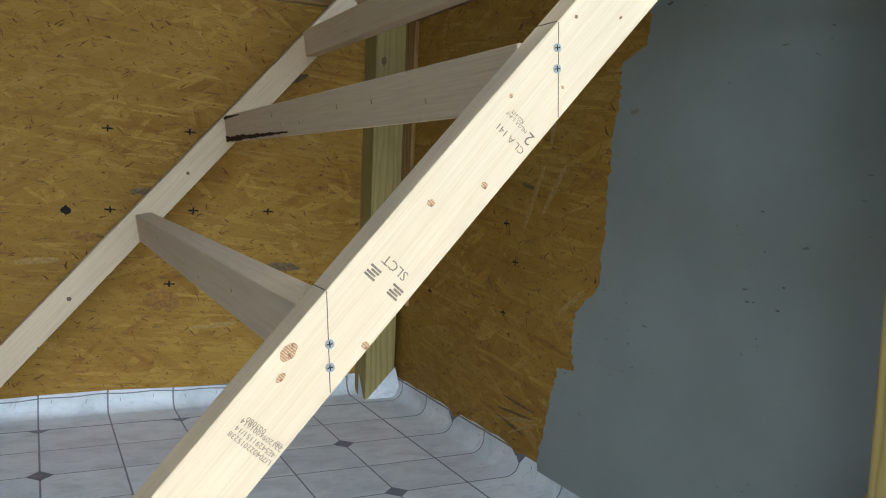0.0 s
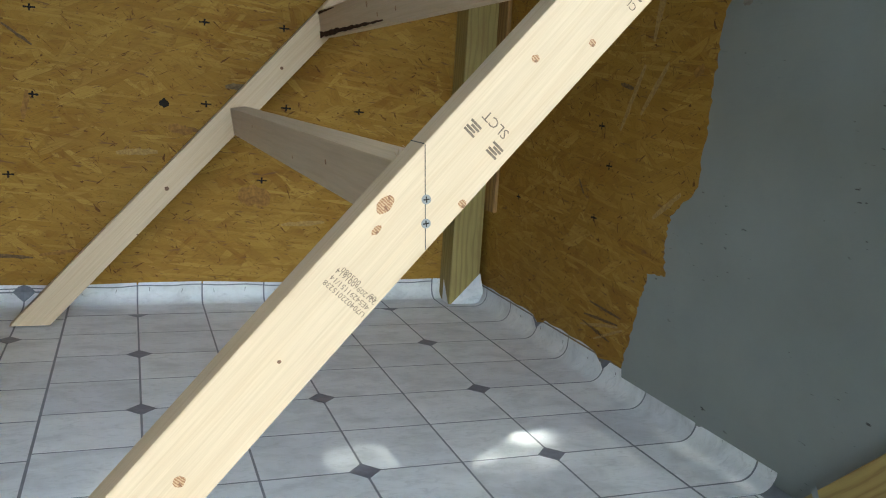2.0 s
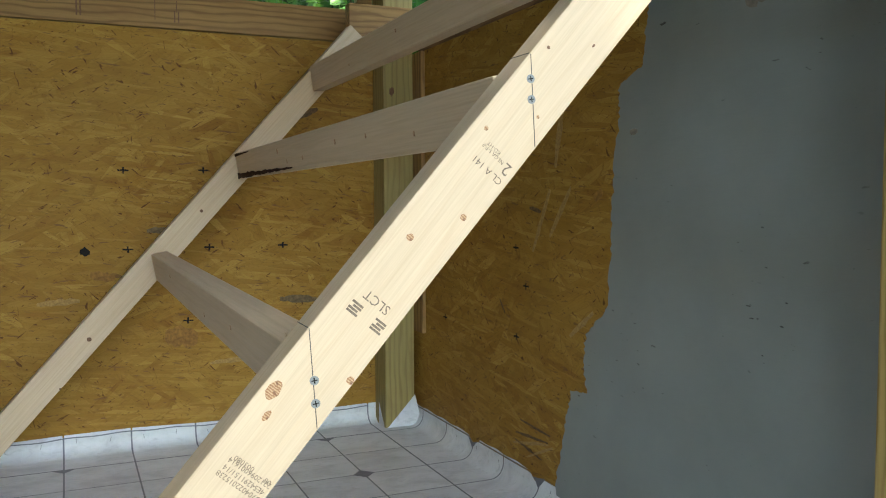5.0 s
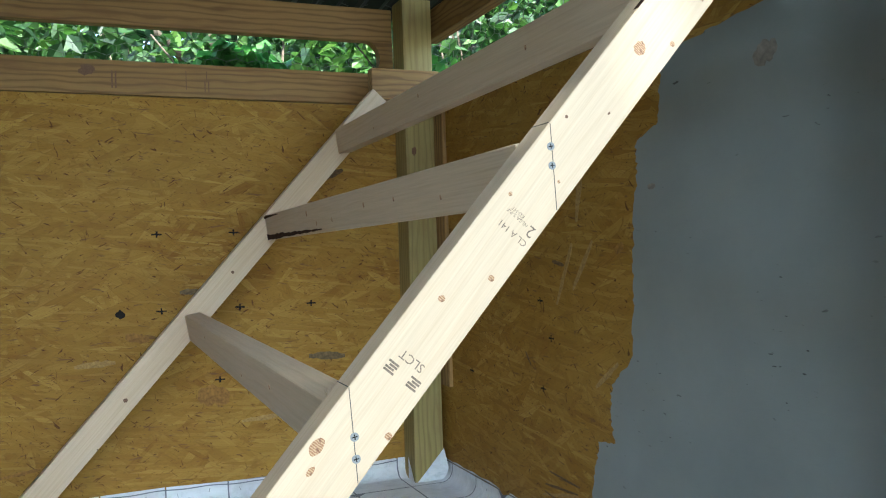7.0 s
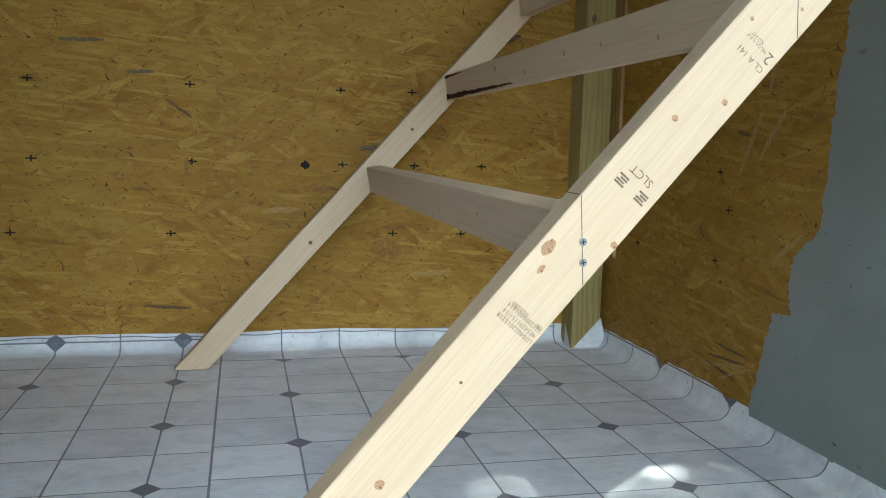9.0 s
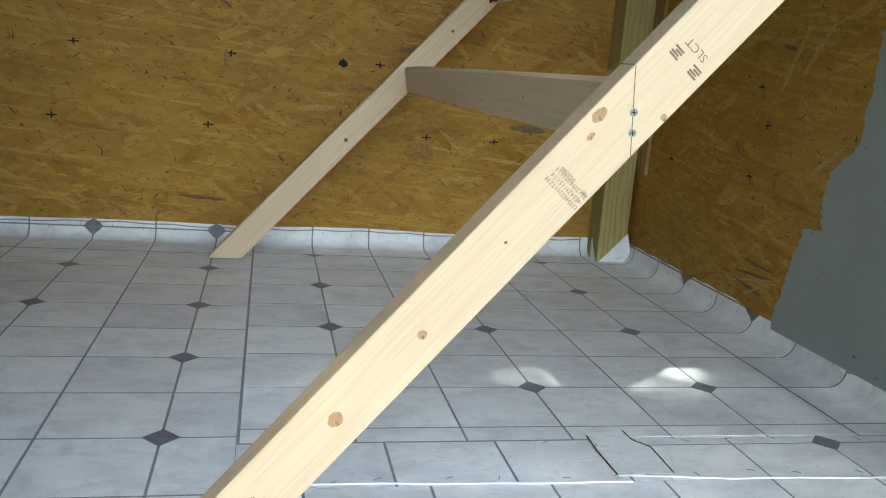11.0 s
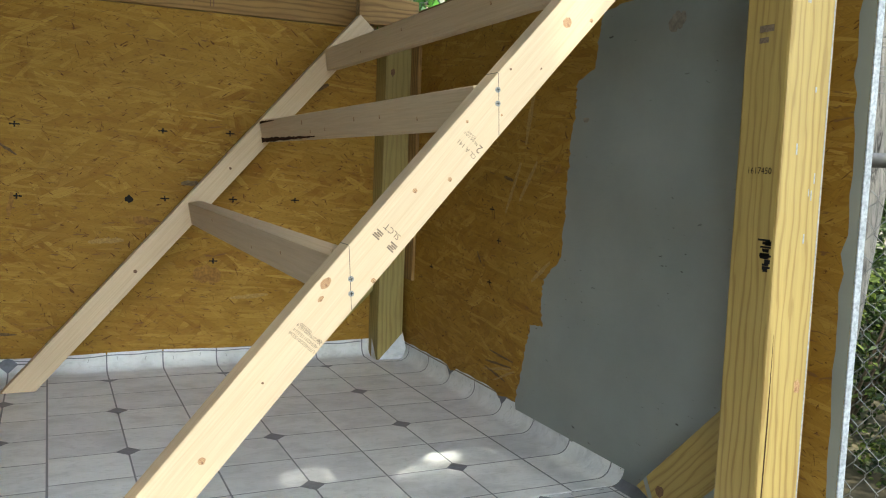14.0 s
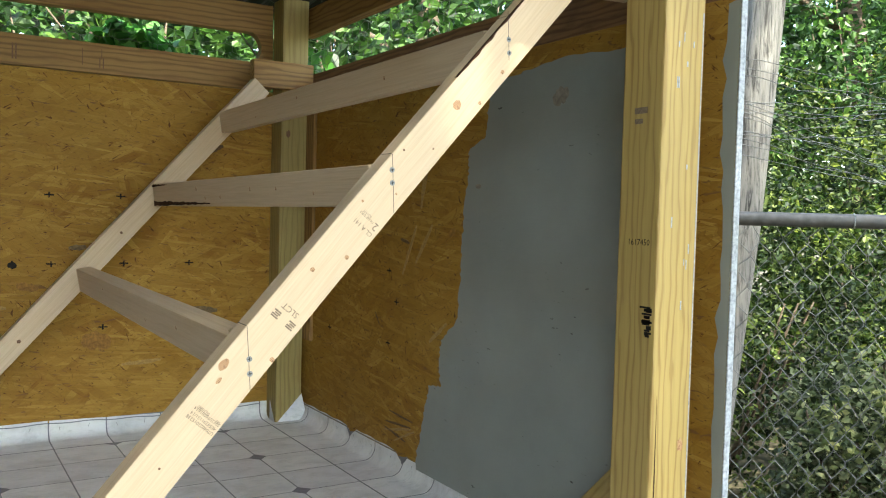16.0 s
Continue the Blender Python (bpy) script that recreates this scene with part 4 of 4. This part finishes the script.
for n, (x, z, length, width, turn, mat) in enumerate(((-0.286, 0.121, 0.125, 0.012, -4, STRAND_DARK), (-0.235, 0.495, 0.07, 0.018, 82, STRAND_RED), (0.636, 0.369, 0.105, 0.024, -3, STRAND_GREY), (-0.348, 0.752, 0.07, 0.015, 3, STRAND_GREY), (-0.49, 0.828, 0.11, 0.014, 2, STRAND_GREY), (0.261, 0.569, 0.05, 0.02, 4, STRAND_GREY), (0.671, 0.89, 0.06, 0.022, 25, STRAND_DARK), (0.317, 0.283, 0.085, 0.07, -6, STRAND_RED), (0.125, 0.452, 0.06, 0.03, -10, STRAND_RED), (-0.16, 0.13, 0.10, 0.012, 8, STRAND_RED), (-0.52, 0.09, 0.09, 0.016, -40, STRAND_RED), (-0.40, 0.47, 0.05, 0.016, -12, STRAND_RED), (0.02, 0.39, 0.10, 0.022, 3, STRAND_PALE), (-0.25, 0.66, 0.08, 0.010, -35, STRAND_DARK), (0.45, 0.21, 0.12, 0.016, 4, STRAND_PALE))):
    strand(wall_north, x - WEST_X, z + 0.08, length, width, turn, mat, 700 + n)
for n, (y, z, length, width, turn, mat) in enumerate(((1.815, 0.125, 0.14, 0.008, 4, STRAND_DARK), (1.82, 0.110, 0.16, 0.009, 12, STRAND_PALE), (1.80, 0.15, 0.13, 0.007, -3, STRAND_DARK), (1.83, 0.095, 0.12, 0.007, -8, STRAND_DARK), (1.78, 0.10, 0.12, 0.008, 24, STRAND_PALE), (1.775, 0.60, 0.15, 0.016, 62, STRAND_PALE), (1.70, 0.62, 0.13, 0.016, 52, STRAND_PALE), (1.80, 0.625, 0.05, 0.012, -10, STRAND_DARK), (1.565, 0.655, 0.03, 0.024, 30, STRAND_RED), (1.62, 0.40, 0.10, 0.014, 35, STRAND_PALE), (1.70, 0.80, 0.18, 0.022, 78, STRAND_PALE), (1.95, 0.40, 0.04, 0.006, -50, STRAND_DARK))):
    strand(wall_east, WALL_Y + 0.0115 - y, z + 0.08, length, width, turn, mat, 740 + n)
# thin places where the board shows through the grey paint
for n, (y, z, length, width, turn) in enumerate(((1.165, 0.945, 0.05, 0.04, 20), (1.455, 0.766, 0.022, 0.014, 0))):
    ob = strand(wall_east, WALL_Y + 0.0115 - y, z + 0.08, length, width, turn, THIN_PAINT, 780 + n)
    ob.name, ob.matrix_basis = "worn_patch", Matrix.Translation((0, 0, 0.0009)) @ ob.matrix_basis

# marks on the plate over the back wall: illegible print as bars
plate = bpy.data.objects["top_plate"]
inv_plate = plate.matrix_world.inverted()
for x, z, w, h in ((0.081, 1.122, 0.004, 0.045), (0.090, 1.122, 0.004, 0.045), (0.268, 1.128, 0.002, 0.05), (0.317, 1.113, 0.003, 0.03), (0.327, 1.113, 0.003, 0.03), (0.322, 1.14, 0.002, 0.03)):
    part("stamp_bar", box((-w / 2, 0, -h / 2), (w / 2, 0.0005, h / 2)), KNOT_DARK, plate, "", inv_plate @ Matrix.Translation((x, 2.5526, z + 0.012)))
part("knot", disc(0.013, 0.0008, 14, 1.5, 0.25, 5), KNOT_DARK, plate, "", inv_plate @ Matrix.Translation((0.02, 2.5525, 1.155)))
inv_far = far_post.matrix_world.inverted()
part("knot", disc(0.013, 0.0008, 12, 0.5, 0.3, 6), KNOT_DARK, far_post, "dark knot hole", inv_far @ Matrix.Translation((0.886, 2.4643, 0.95)))

# staples along the flooring
rnd = random.Random(31)
def staple(x, y, z, turn):
    bm = tube([(-0.0055, 0, 0), (-0.005, 0, 0.0014), (0.005, 0, 0.0014), (0.0055, 0, 0)], 0.0006, 4)
    tagged(link_mesh("staple", bm, STAPLE, m=Matrix.Translation((x, y, z)) @ turn), "steel staple pressed into the vinyl", "staple", "flooring staples")


for k in range(14):
    staple(-0.1 + 0.075 * k + rnd.uniform(-0.02, 0.02), 1.122 + rnd.uniform(0, 0.012), -0.0042, pose(0, 0, 0, 0, 0, rnd.uniform(0, 180)))
for k in range(9):
    staple(0.3 + 0.075 * k, 1.228 + rnd.uniform(-0.008, 0.012), -0.0042, pose(0, 0, 0, 0, 0, rnd.uniform(0, 180)))
for k in range(20):
    x = -0.85 + k * 0.082
    if not 0.48 < x < 0.74:
        staple(x, WALL_Y - 0.0025, 0.022 + rnd.uniform(0, 0.012), pose(0, 0, 0, 90, rnd.uniform(60, 120), 0))
for k in range(5):
    staple(0.545 + k * 0.028, 2.5105, 0.02 + rnd.uniform(0, 0.01), pose(0, 0, 0, 90, rnd.uniform(60, 120), 0))
for k in range(9):
    staple(WALL_X - 0.0025, 1.26 + k * 0.118, 0.022 + rnd.uniform(0, 0.006), pose(0, 0, 0, 90, rnd.uniform(50, 120), 90))


# ---- outside: fence, trees, shrubs ----
def leaf_cloud(name, count, centre, spread, size, material, seed, shape=1.6, droop=0.4, shell=0.0, tight=0.16):
    """Many small folded leaves, gathered into uneven clumps within a rounded space."""
    r = np.random.RandomState(seed)
    clumps = max(6, count // 60)
    cc = r.normal(size=(clumps, 3))
    cc /= np.linalg.norm(cc, axis=1, keepdims=True)
    cc *= (shell + (1 - shell) * r.rand(clumps, 1)) ** (1 / 2.2)
    which = r.randint(0, clumps, count)
    p = cc[which] + r.normal(size=(count, 3)) * tight
    p = p * np.array(spread) + np.array(centre)
    d = r.normal(size=(count, 3))
    d[:, 2] = d[:, 2] * 0.6 - droop
    d /= np.linalg.norm(d, axis=1, keepdims=True)
    up = r.normal(size=(count, 3)) + (0, 0, 0.8)
    s = np.cross(d, up)
    s /= np.linalg.norm(s, axis=1, keepdims=True)
    nrm = np.cross(s, d)
    L = (size * r.uniform(0.55, 1.25, count))[:, None]
    W = L / shape / 2
    verts = np.stack([p, p + d * L * 0.35 + s * W + nrm * W * 0.35, p + d * L * 0.75 + s * W * 0.6 + nrm * W * 0.2, p + d * L, p + d * L * 0.75 - s * W * 0.6 + nrm * W * 0.2, p + d * L * 0.35 - s * W + nrm * W * 0.35], 1).reshape(-1, 3)
    base = np.arange(count)[:, None] * 6
    faces = np.concatenate([base + np.array([[0, 1, 2, 3]]), base + np.array([[0, 3, 4, 5]])]).tolist()
    me = bpy.data.meshes.new(name)
    me.from_pydata(verts.tolist(), [], faces)
    me.materials.append(material)
    return me


def tree(x, y, height, trunk_r, crown_z, spread, count, size, seed, label, mat=None):
    t = empty("tree", label, "tree", "woodland trees", m=Matrix.Translation((x, y, GROUND_Z - 0.1)))
    r = random.Random(seed)
    pts = [(r.uniform(-0.06, 0.06) * k, r.uniform(-0.06, 0.06) * k, height * k / 6) for k in range(7)]
    part("trunk", tube(pts, trunk_r, 9, trunk_r * 0.35), TRUNK, t)
    for k in range(6):
        z = height * r.uniform(0.4, 0.85)
        a = r.uniform(0, 6.28)
        R = spread[0] * r.uniform(0.5, 0.9)
        part("limb", tube([(0, 0, z), (R * 0.5 * math.cos(a), R * 0.5 * math.sin(a), z + R * 0.3), (R * math.cos(a), R * math.sin(a), z + R * 0.45)], trunk_r * 0.35, 6, trunk_r * 0.08), TRUNK, t)
    crown = new("crown", leaf_cloud("crown", count, (0, 0, crown_z), spread, size, mat or LEAF_TREE, seed))
    crown.parent = t
    return t


def shrub(x, y, z, spread, count, size, seed, label, mat=None, tight=0.16):
    t = empty("shrub", label, "shrub", "undergrowth", m=Matrix.Translation((x, y, GROUND_Z)))
    r = random.Random(seed)
    for k in range(5):
        a = r.uniform(0, 6.28)
        part("stem", tube([(0, 0, -0.02), (spread[0] * 0.3 * math.cos(a), spread[1] * 0.3 * math.sin(a), z * 0.6), (spread[0] * 0.6 * math.cos(a), spread[1] * 0.6 * math.sin(a), z * 1.3)], 0.012, 5, 0.004), TRUNK, t)
    crown = new("crown", leaf_cloud("crown", count, (0, 0, z), spread, size, mat or LEAF_SHRUB, seed, tight=tight))
    crown.parent = t
    return t


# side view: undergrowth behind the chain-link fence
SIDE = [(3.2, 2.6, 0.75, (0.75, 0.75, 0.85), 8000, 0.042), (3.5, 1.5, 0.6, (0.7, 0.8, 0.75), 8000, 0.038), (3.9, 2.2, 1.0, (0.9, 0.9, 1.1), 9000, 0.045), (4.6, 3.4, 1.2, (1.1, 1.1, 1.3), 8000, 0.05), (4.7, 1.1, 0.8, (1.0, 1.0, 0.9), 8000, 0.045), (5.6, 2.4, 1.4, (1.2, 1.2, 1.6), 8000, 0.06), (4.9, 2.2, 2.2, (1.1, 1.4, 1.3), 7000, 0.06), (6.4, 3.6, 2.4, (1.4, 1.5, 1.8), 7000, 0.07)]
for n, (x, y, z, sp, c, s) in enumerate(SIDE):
    shrub(x, y, z, sp, int(c * 1.3), s * 0.8, 100 + n, "dense green shrub of small leaves with sun flecks in their colour", LEAF_SHRUB if z < 2 else LEAF_TREE, 0.06)
for n, (x, y, h, cz, sp, c, s) in enumerate(((6.2, 3.9, 6.5, 3.6, (1.6, 1.6, 2.2), 3200, 0.10), (7.5, 2.2, 7.0, 4.0, (1.8, 1.8, 2.4), 3200, 0.11), (5.6, 5.6, 6.5, 3.6, (1.7, 1.7, 2.2), 3200, 0.10), (9.0, 4.5, 8.0, 4.2, (2.2, 2.2, 3.0), 3000, 0.14), (8.5, 0.5, 7.5, 4.0, (2.0, 2.0, 2.6), 3000, 0.13), (3.2, 5.8, 6.5, 3.5, (1.7, 1.7, 2.3), 3200, 0.10), (0.8, 6.2, 6.5, 3.4, (1.8, 1.7, 2.3), 3200, 0.10), (-1.6, 6.0, 6.5, 3.4, (1.8, 1.7, 2.3), 3200, 0.10), (-3.8, 4.6, 6.5, 3.4, (1.7, 1.7, 2.3), 2400, 0.11))):
    tree(x, y, h, 0.13, cz, sp, c, s, 200 + n, "woodland tree with fresh green leaves")
woods = new("woods", leaf_cloud("woods", 20000, (4.5, 10.5, 2.2), (11.0, 2.2, 4.2), 0.30, LEAF_TREE, 77))
tagged(woods, "distant wall of sunlit green woodland", "woods", "", "stuff")
woods = new("woods", leaf_cloud("woods", 16000, (12.5, 3.5, 2.2), (2.2, 8.0, 4.2), 0.30, LEAF_TREE, 78))
tagged(woods, "distant wall of sunlit green woodland", "woods", "", "stuff")
# pale low growth along the foot of the fence, its leaf colour brightened as if sunlit
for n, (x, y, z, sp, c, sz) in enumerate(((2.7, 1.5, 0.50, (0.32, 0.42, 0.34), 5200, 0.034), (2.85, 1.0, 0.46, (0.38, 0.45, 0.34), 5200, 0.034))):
    shrub(x, y, z, sp, c, sz, 160 + n, "low bush behind the fence with sunlight put into its pale leaf colour", LEAF_PALE, 0.09)
# vines and bushes close behind the back wall
for n, (x, y, z, sp, c, s) in enumerate(((-0.9, 3.6, 1.9, (0.9, 0.5, 0.8), 4200, 0.08), (0.6, 3.8, 1.95, (1.0, 0.5, 0.8), 4200, 0.08), (2.0, 3.7, 1.9, (0.9, 0.6, 0.9), 4200, 0.08), (-2.4, 3.7, 1.9, (0.9, 0.6, 0.9), 3000, 0.08))):
    shrub(x, y, z, sp, c, s, 300 + n, "leafy green bush behind the coop", LEAF_TREE)
for n, (x, y, z, sp, c, s) in enumerate(((0.45, 2.82, 1.24, (0.36, 0.09, 0.07), 190, 0.066), (1.06, 2.75, 1.26, (0.10, 0.16, 0.08), 34, 0.08))):
    v = empty("vine", "broad heart-shaped vine leaves hanging behind the vent", "vine", "vines", m=Matrix.Translation((x, y, GROUND_Z)))
    part("stem", tube([(0, 0, -0.02), (0.03, 0.02, 0.9), (-0.05, 0.0, 1.7), (-0.25, 0.02, 1.95)], 0.006, 5, 0.003), TRUNK, v)
    lv = new("leaves", leaf_cloud("leaves", c, (0, 0, z - GROUND_Z), sp, s, LEAF_NEAR, 410 + n, 1.15, 0.9))
    lv.parent = v

# grey leaning trunk by the fence
trunk = empty("leaning_tree", "weathered grey leaning tree with a knot hole", "tree", m=Matrix.Translation((2.30, 1.81, GROUND_Z - 0.05)))
bm = tube([(-0.17, 0, 0), (-0.10, -0.01, 0.7), (-0.005, -0.02, 1.35), (0.045, -0.03, 1.9), (0.13, -0.05, 3.0), (0.27, -0.08, 4.4)], 0.075, 14, 0.062)
for v in bm.verts:
    q = noise.noise(Vector((v.co.x * 22, v.co.y * 22, v.co.z * 2.5)))
    v.co.x += 0.010 * q
    v.co.y += 0.010 * q
bmesh.ops.rotate(bm, verts=bm.verts, cent=(0, 0, 0), matrix=Matrix.Rotation(radians(90), 3, "Y"))
part("bole", bm, TRUNK_GREY, trunk, "", Matrix.Rotation(radians(-90), 4, "Y"))
part("knot_hole", disc(0.022, 0.01, 14, 0.6, 0.25, 3), INK, trunk, "", Matrix.Translation((0.04, -0.02, 1.84)) @ Matrix.Rotation(radians(-42), 4, "Z") @ Matrix.Translation((0, -0.068, 0)))

# chain-link fence: posts, top rail and woven wires
fence = empty("chain_link_fence", "grey galvanised chain-link fence with a pipe top rail", "fence", m=Matrix.Translation((1.60, 1.78, 0)))
fd = Vector((0.7071, -0.7071, 0))
part("top_rail", tube([tuple(fd * s + Vector((0, 0, 0.712))) for s in (-0.55, 0.5, 1.5, 3.2)], 0.0205, 12), PIPE, fence, "grey pipe top rail")
for s in (-0.5, 3.1):
    part("post", tube([tuple(fd * s + Vector((0, 0, GROUND_Z - 0.1))), tuple(fd * s + Vector((0, 0, 0.74)))], 0.024, 10), PIPE, fence)
pitch = 0.064
for k in range(100):
    phase, kind_ = k % 2, k % 14
    key = "fence_wire_" + "abcdefghijklmn"[kind_]
    if key not in bpy.data.meshes:
        bent = random.Random(900 + kind_)
        pts = []
        for j in range(29):
            side = ((j + phase) % 2) * pitch * 0.5 + bent.uniform(-0.006, 0.006)
            z = 0.70 - j * pitch * 0.72 + bent.uniform(-0.006, 0.006)
            depth = Vector((0.004, 0.004, 0)) * (1 if j % 2 else -1)
            pts += [tuple(fd * side + Vector((0, 0, z + 0.006)) + depth), tuple(fd * side + Vector((0, 0, z - 0.006)) + depth)]
        tubes_mesh(key, [pts], 0.0014, GALVANISED, 4)
    wire = new("wire", bpy.data.meshes[key])
    wire.parent = fence
    wire.matrix_basis = Matrix.Translation(fd * (-0.5 + k * pitch * 0.5))
part("tie_wire", tube([tuple(fd * 0.74 + Vector((0.0215 * math.cos(a) * 0.7071, 0.0215 * math.cos(a) * 0.7071, 0.712 + 0.0215 * math.sin(a)))) for a in [k * 0.55 for k in range(12)]], 0.0018, 5), EDGE_PAINT, fence)

# loose poultry netting above the fence and behind the vents
def netting(o, ux, uz, cols, rows, cell, seed, sag=0.02):
    r = random.Random(seed)
    out = []
    ux, uz = Vector(ux), Vector(uz)
    for k in range(cols):
        for flip in (1, -1):
            pts = []
            for j in range(rows + 1):
                for f, off in ((0.0, 0.5), (0.34, 0.5), (0.5, 0.0), (0.84, 0.0)):
                    s = (k + flip * off) * cell
                    z = (j + f) * cell
                    w = sag * noise.noise(Vector((s * 3, z * 3, seed)))
                    pts.append(tuple(Vector(o) + ux * (s + w) + uz * z + Vector((w, w, 0))))
            out.append(pts)
    return out


net = new("poultry_netting", tubes_mesh("poultry_netting", netting((-1.2, 2.66, 1.12), (1, 0, 0), (0, 0, 1), 42, 6, 0.055, 3), 0.0009, GALVANISED, 3))
tagged(net, "thin galvanised poultry netting behind the back vent", "netting", "poultry netting")
net = new("poultry_netting", tubes_mesh("poultry_netting", netting((1.02, 0.9, 1.12), (0, 1, 0), (0, 0, 1), 30, 6, 0.055, 5), 0.0009, GALVANISED, 3))
tagged(net, "thin galvanised poultry netting behind the side vent", "netting", "poultry netting")
loose = []
rnd = random.Random(12)
for k in range(16):
    a = Vector((1.72, 1.66, 1.0 + rnd.uniform(-0.05, 0.38)))
    b = Vector((2.9 + rnd.uniform(-0.3, 0.4), 0.75 + rnd.uniform(-0.2, 0.3), 0.72 + rnd.uniform(0, 0.6)))
    loose.append([tuple(a.lerp(b, j / 14) + Vector((0, 0, -0.22 * math.sin(math.pi * j / 14) * rnd.uniform(0.5, 0.6) + 0.012 * (j % 2)))) for j in range(15)])
for pts in loose:
    tagged(new("loose_wire", tubes_mesh("loose_wire", [pts], 0.0012, GALVANISED, 3)), "sagging grey loose fence wire", "wire", "loose wires")

# unseen tall bushes and a tree, added to cut skylight from the left
for n, (x, y, z, sp, c, s) in enumerate(((-2.9, -0.3, 1.5, (0.9, 1.1, 1.3), 5200, 0.10), (-3.1, -2.0, 1.6, (1.0, 1.2, 1.5), 5200, 0.10), (-2.6, 1.6, 1.4, (0.7, 1.0, 1.2), 3600, 0.10))):
    shrub(x, y, z, sp, c, s, 600 + n, "unseen tall green bush added to block light from the left", LEAF_TREE)
tree(-3.0, -1.4, 6.0, 0.15, 3.6, (1.2, 2.3, 2.1), 9000, 0.17, 650, "unseen leafy tree added to block sky from the left")
# trees before the open front: their crowns shade the place
for n, (x, y, h, cz, sp, c, s) in enumerate(((1.85, -3.75, 9.0, 6.9, (2.3, 2.1, 1.2), 72000, 0.06), (-0.85, -2.75, 8.5, 6.2, (1.6, 1.8, 1.4), 6200, 0.18), (4.2, -5.6, 9.0, 6.6, (2.0, 1.9, 1.4), 3000, 0.17))):
    tree(x, y, h, 0.16, cz, sp, c, s, 500 + n, "tall woodland tree shading the coop")
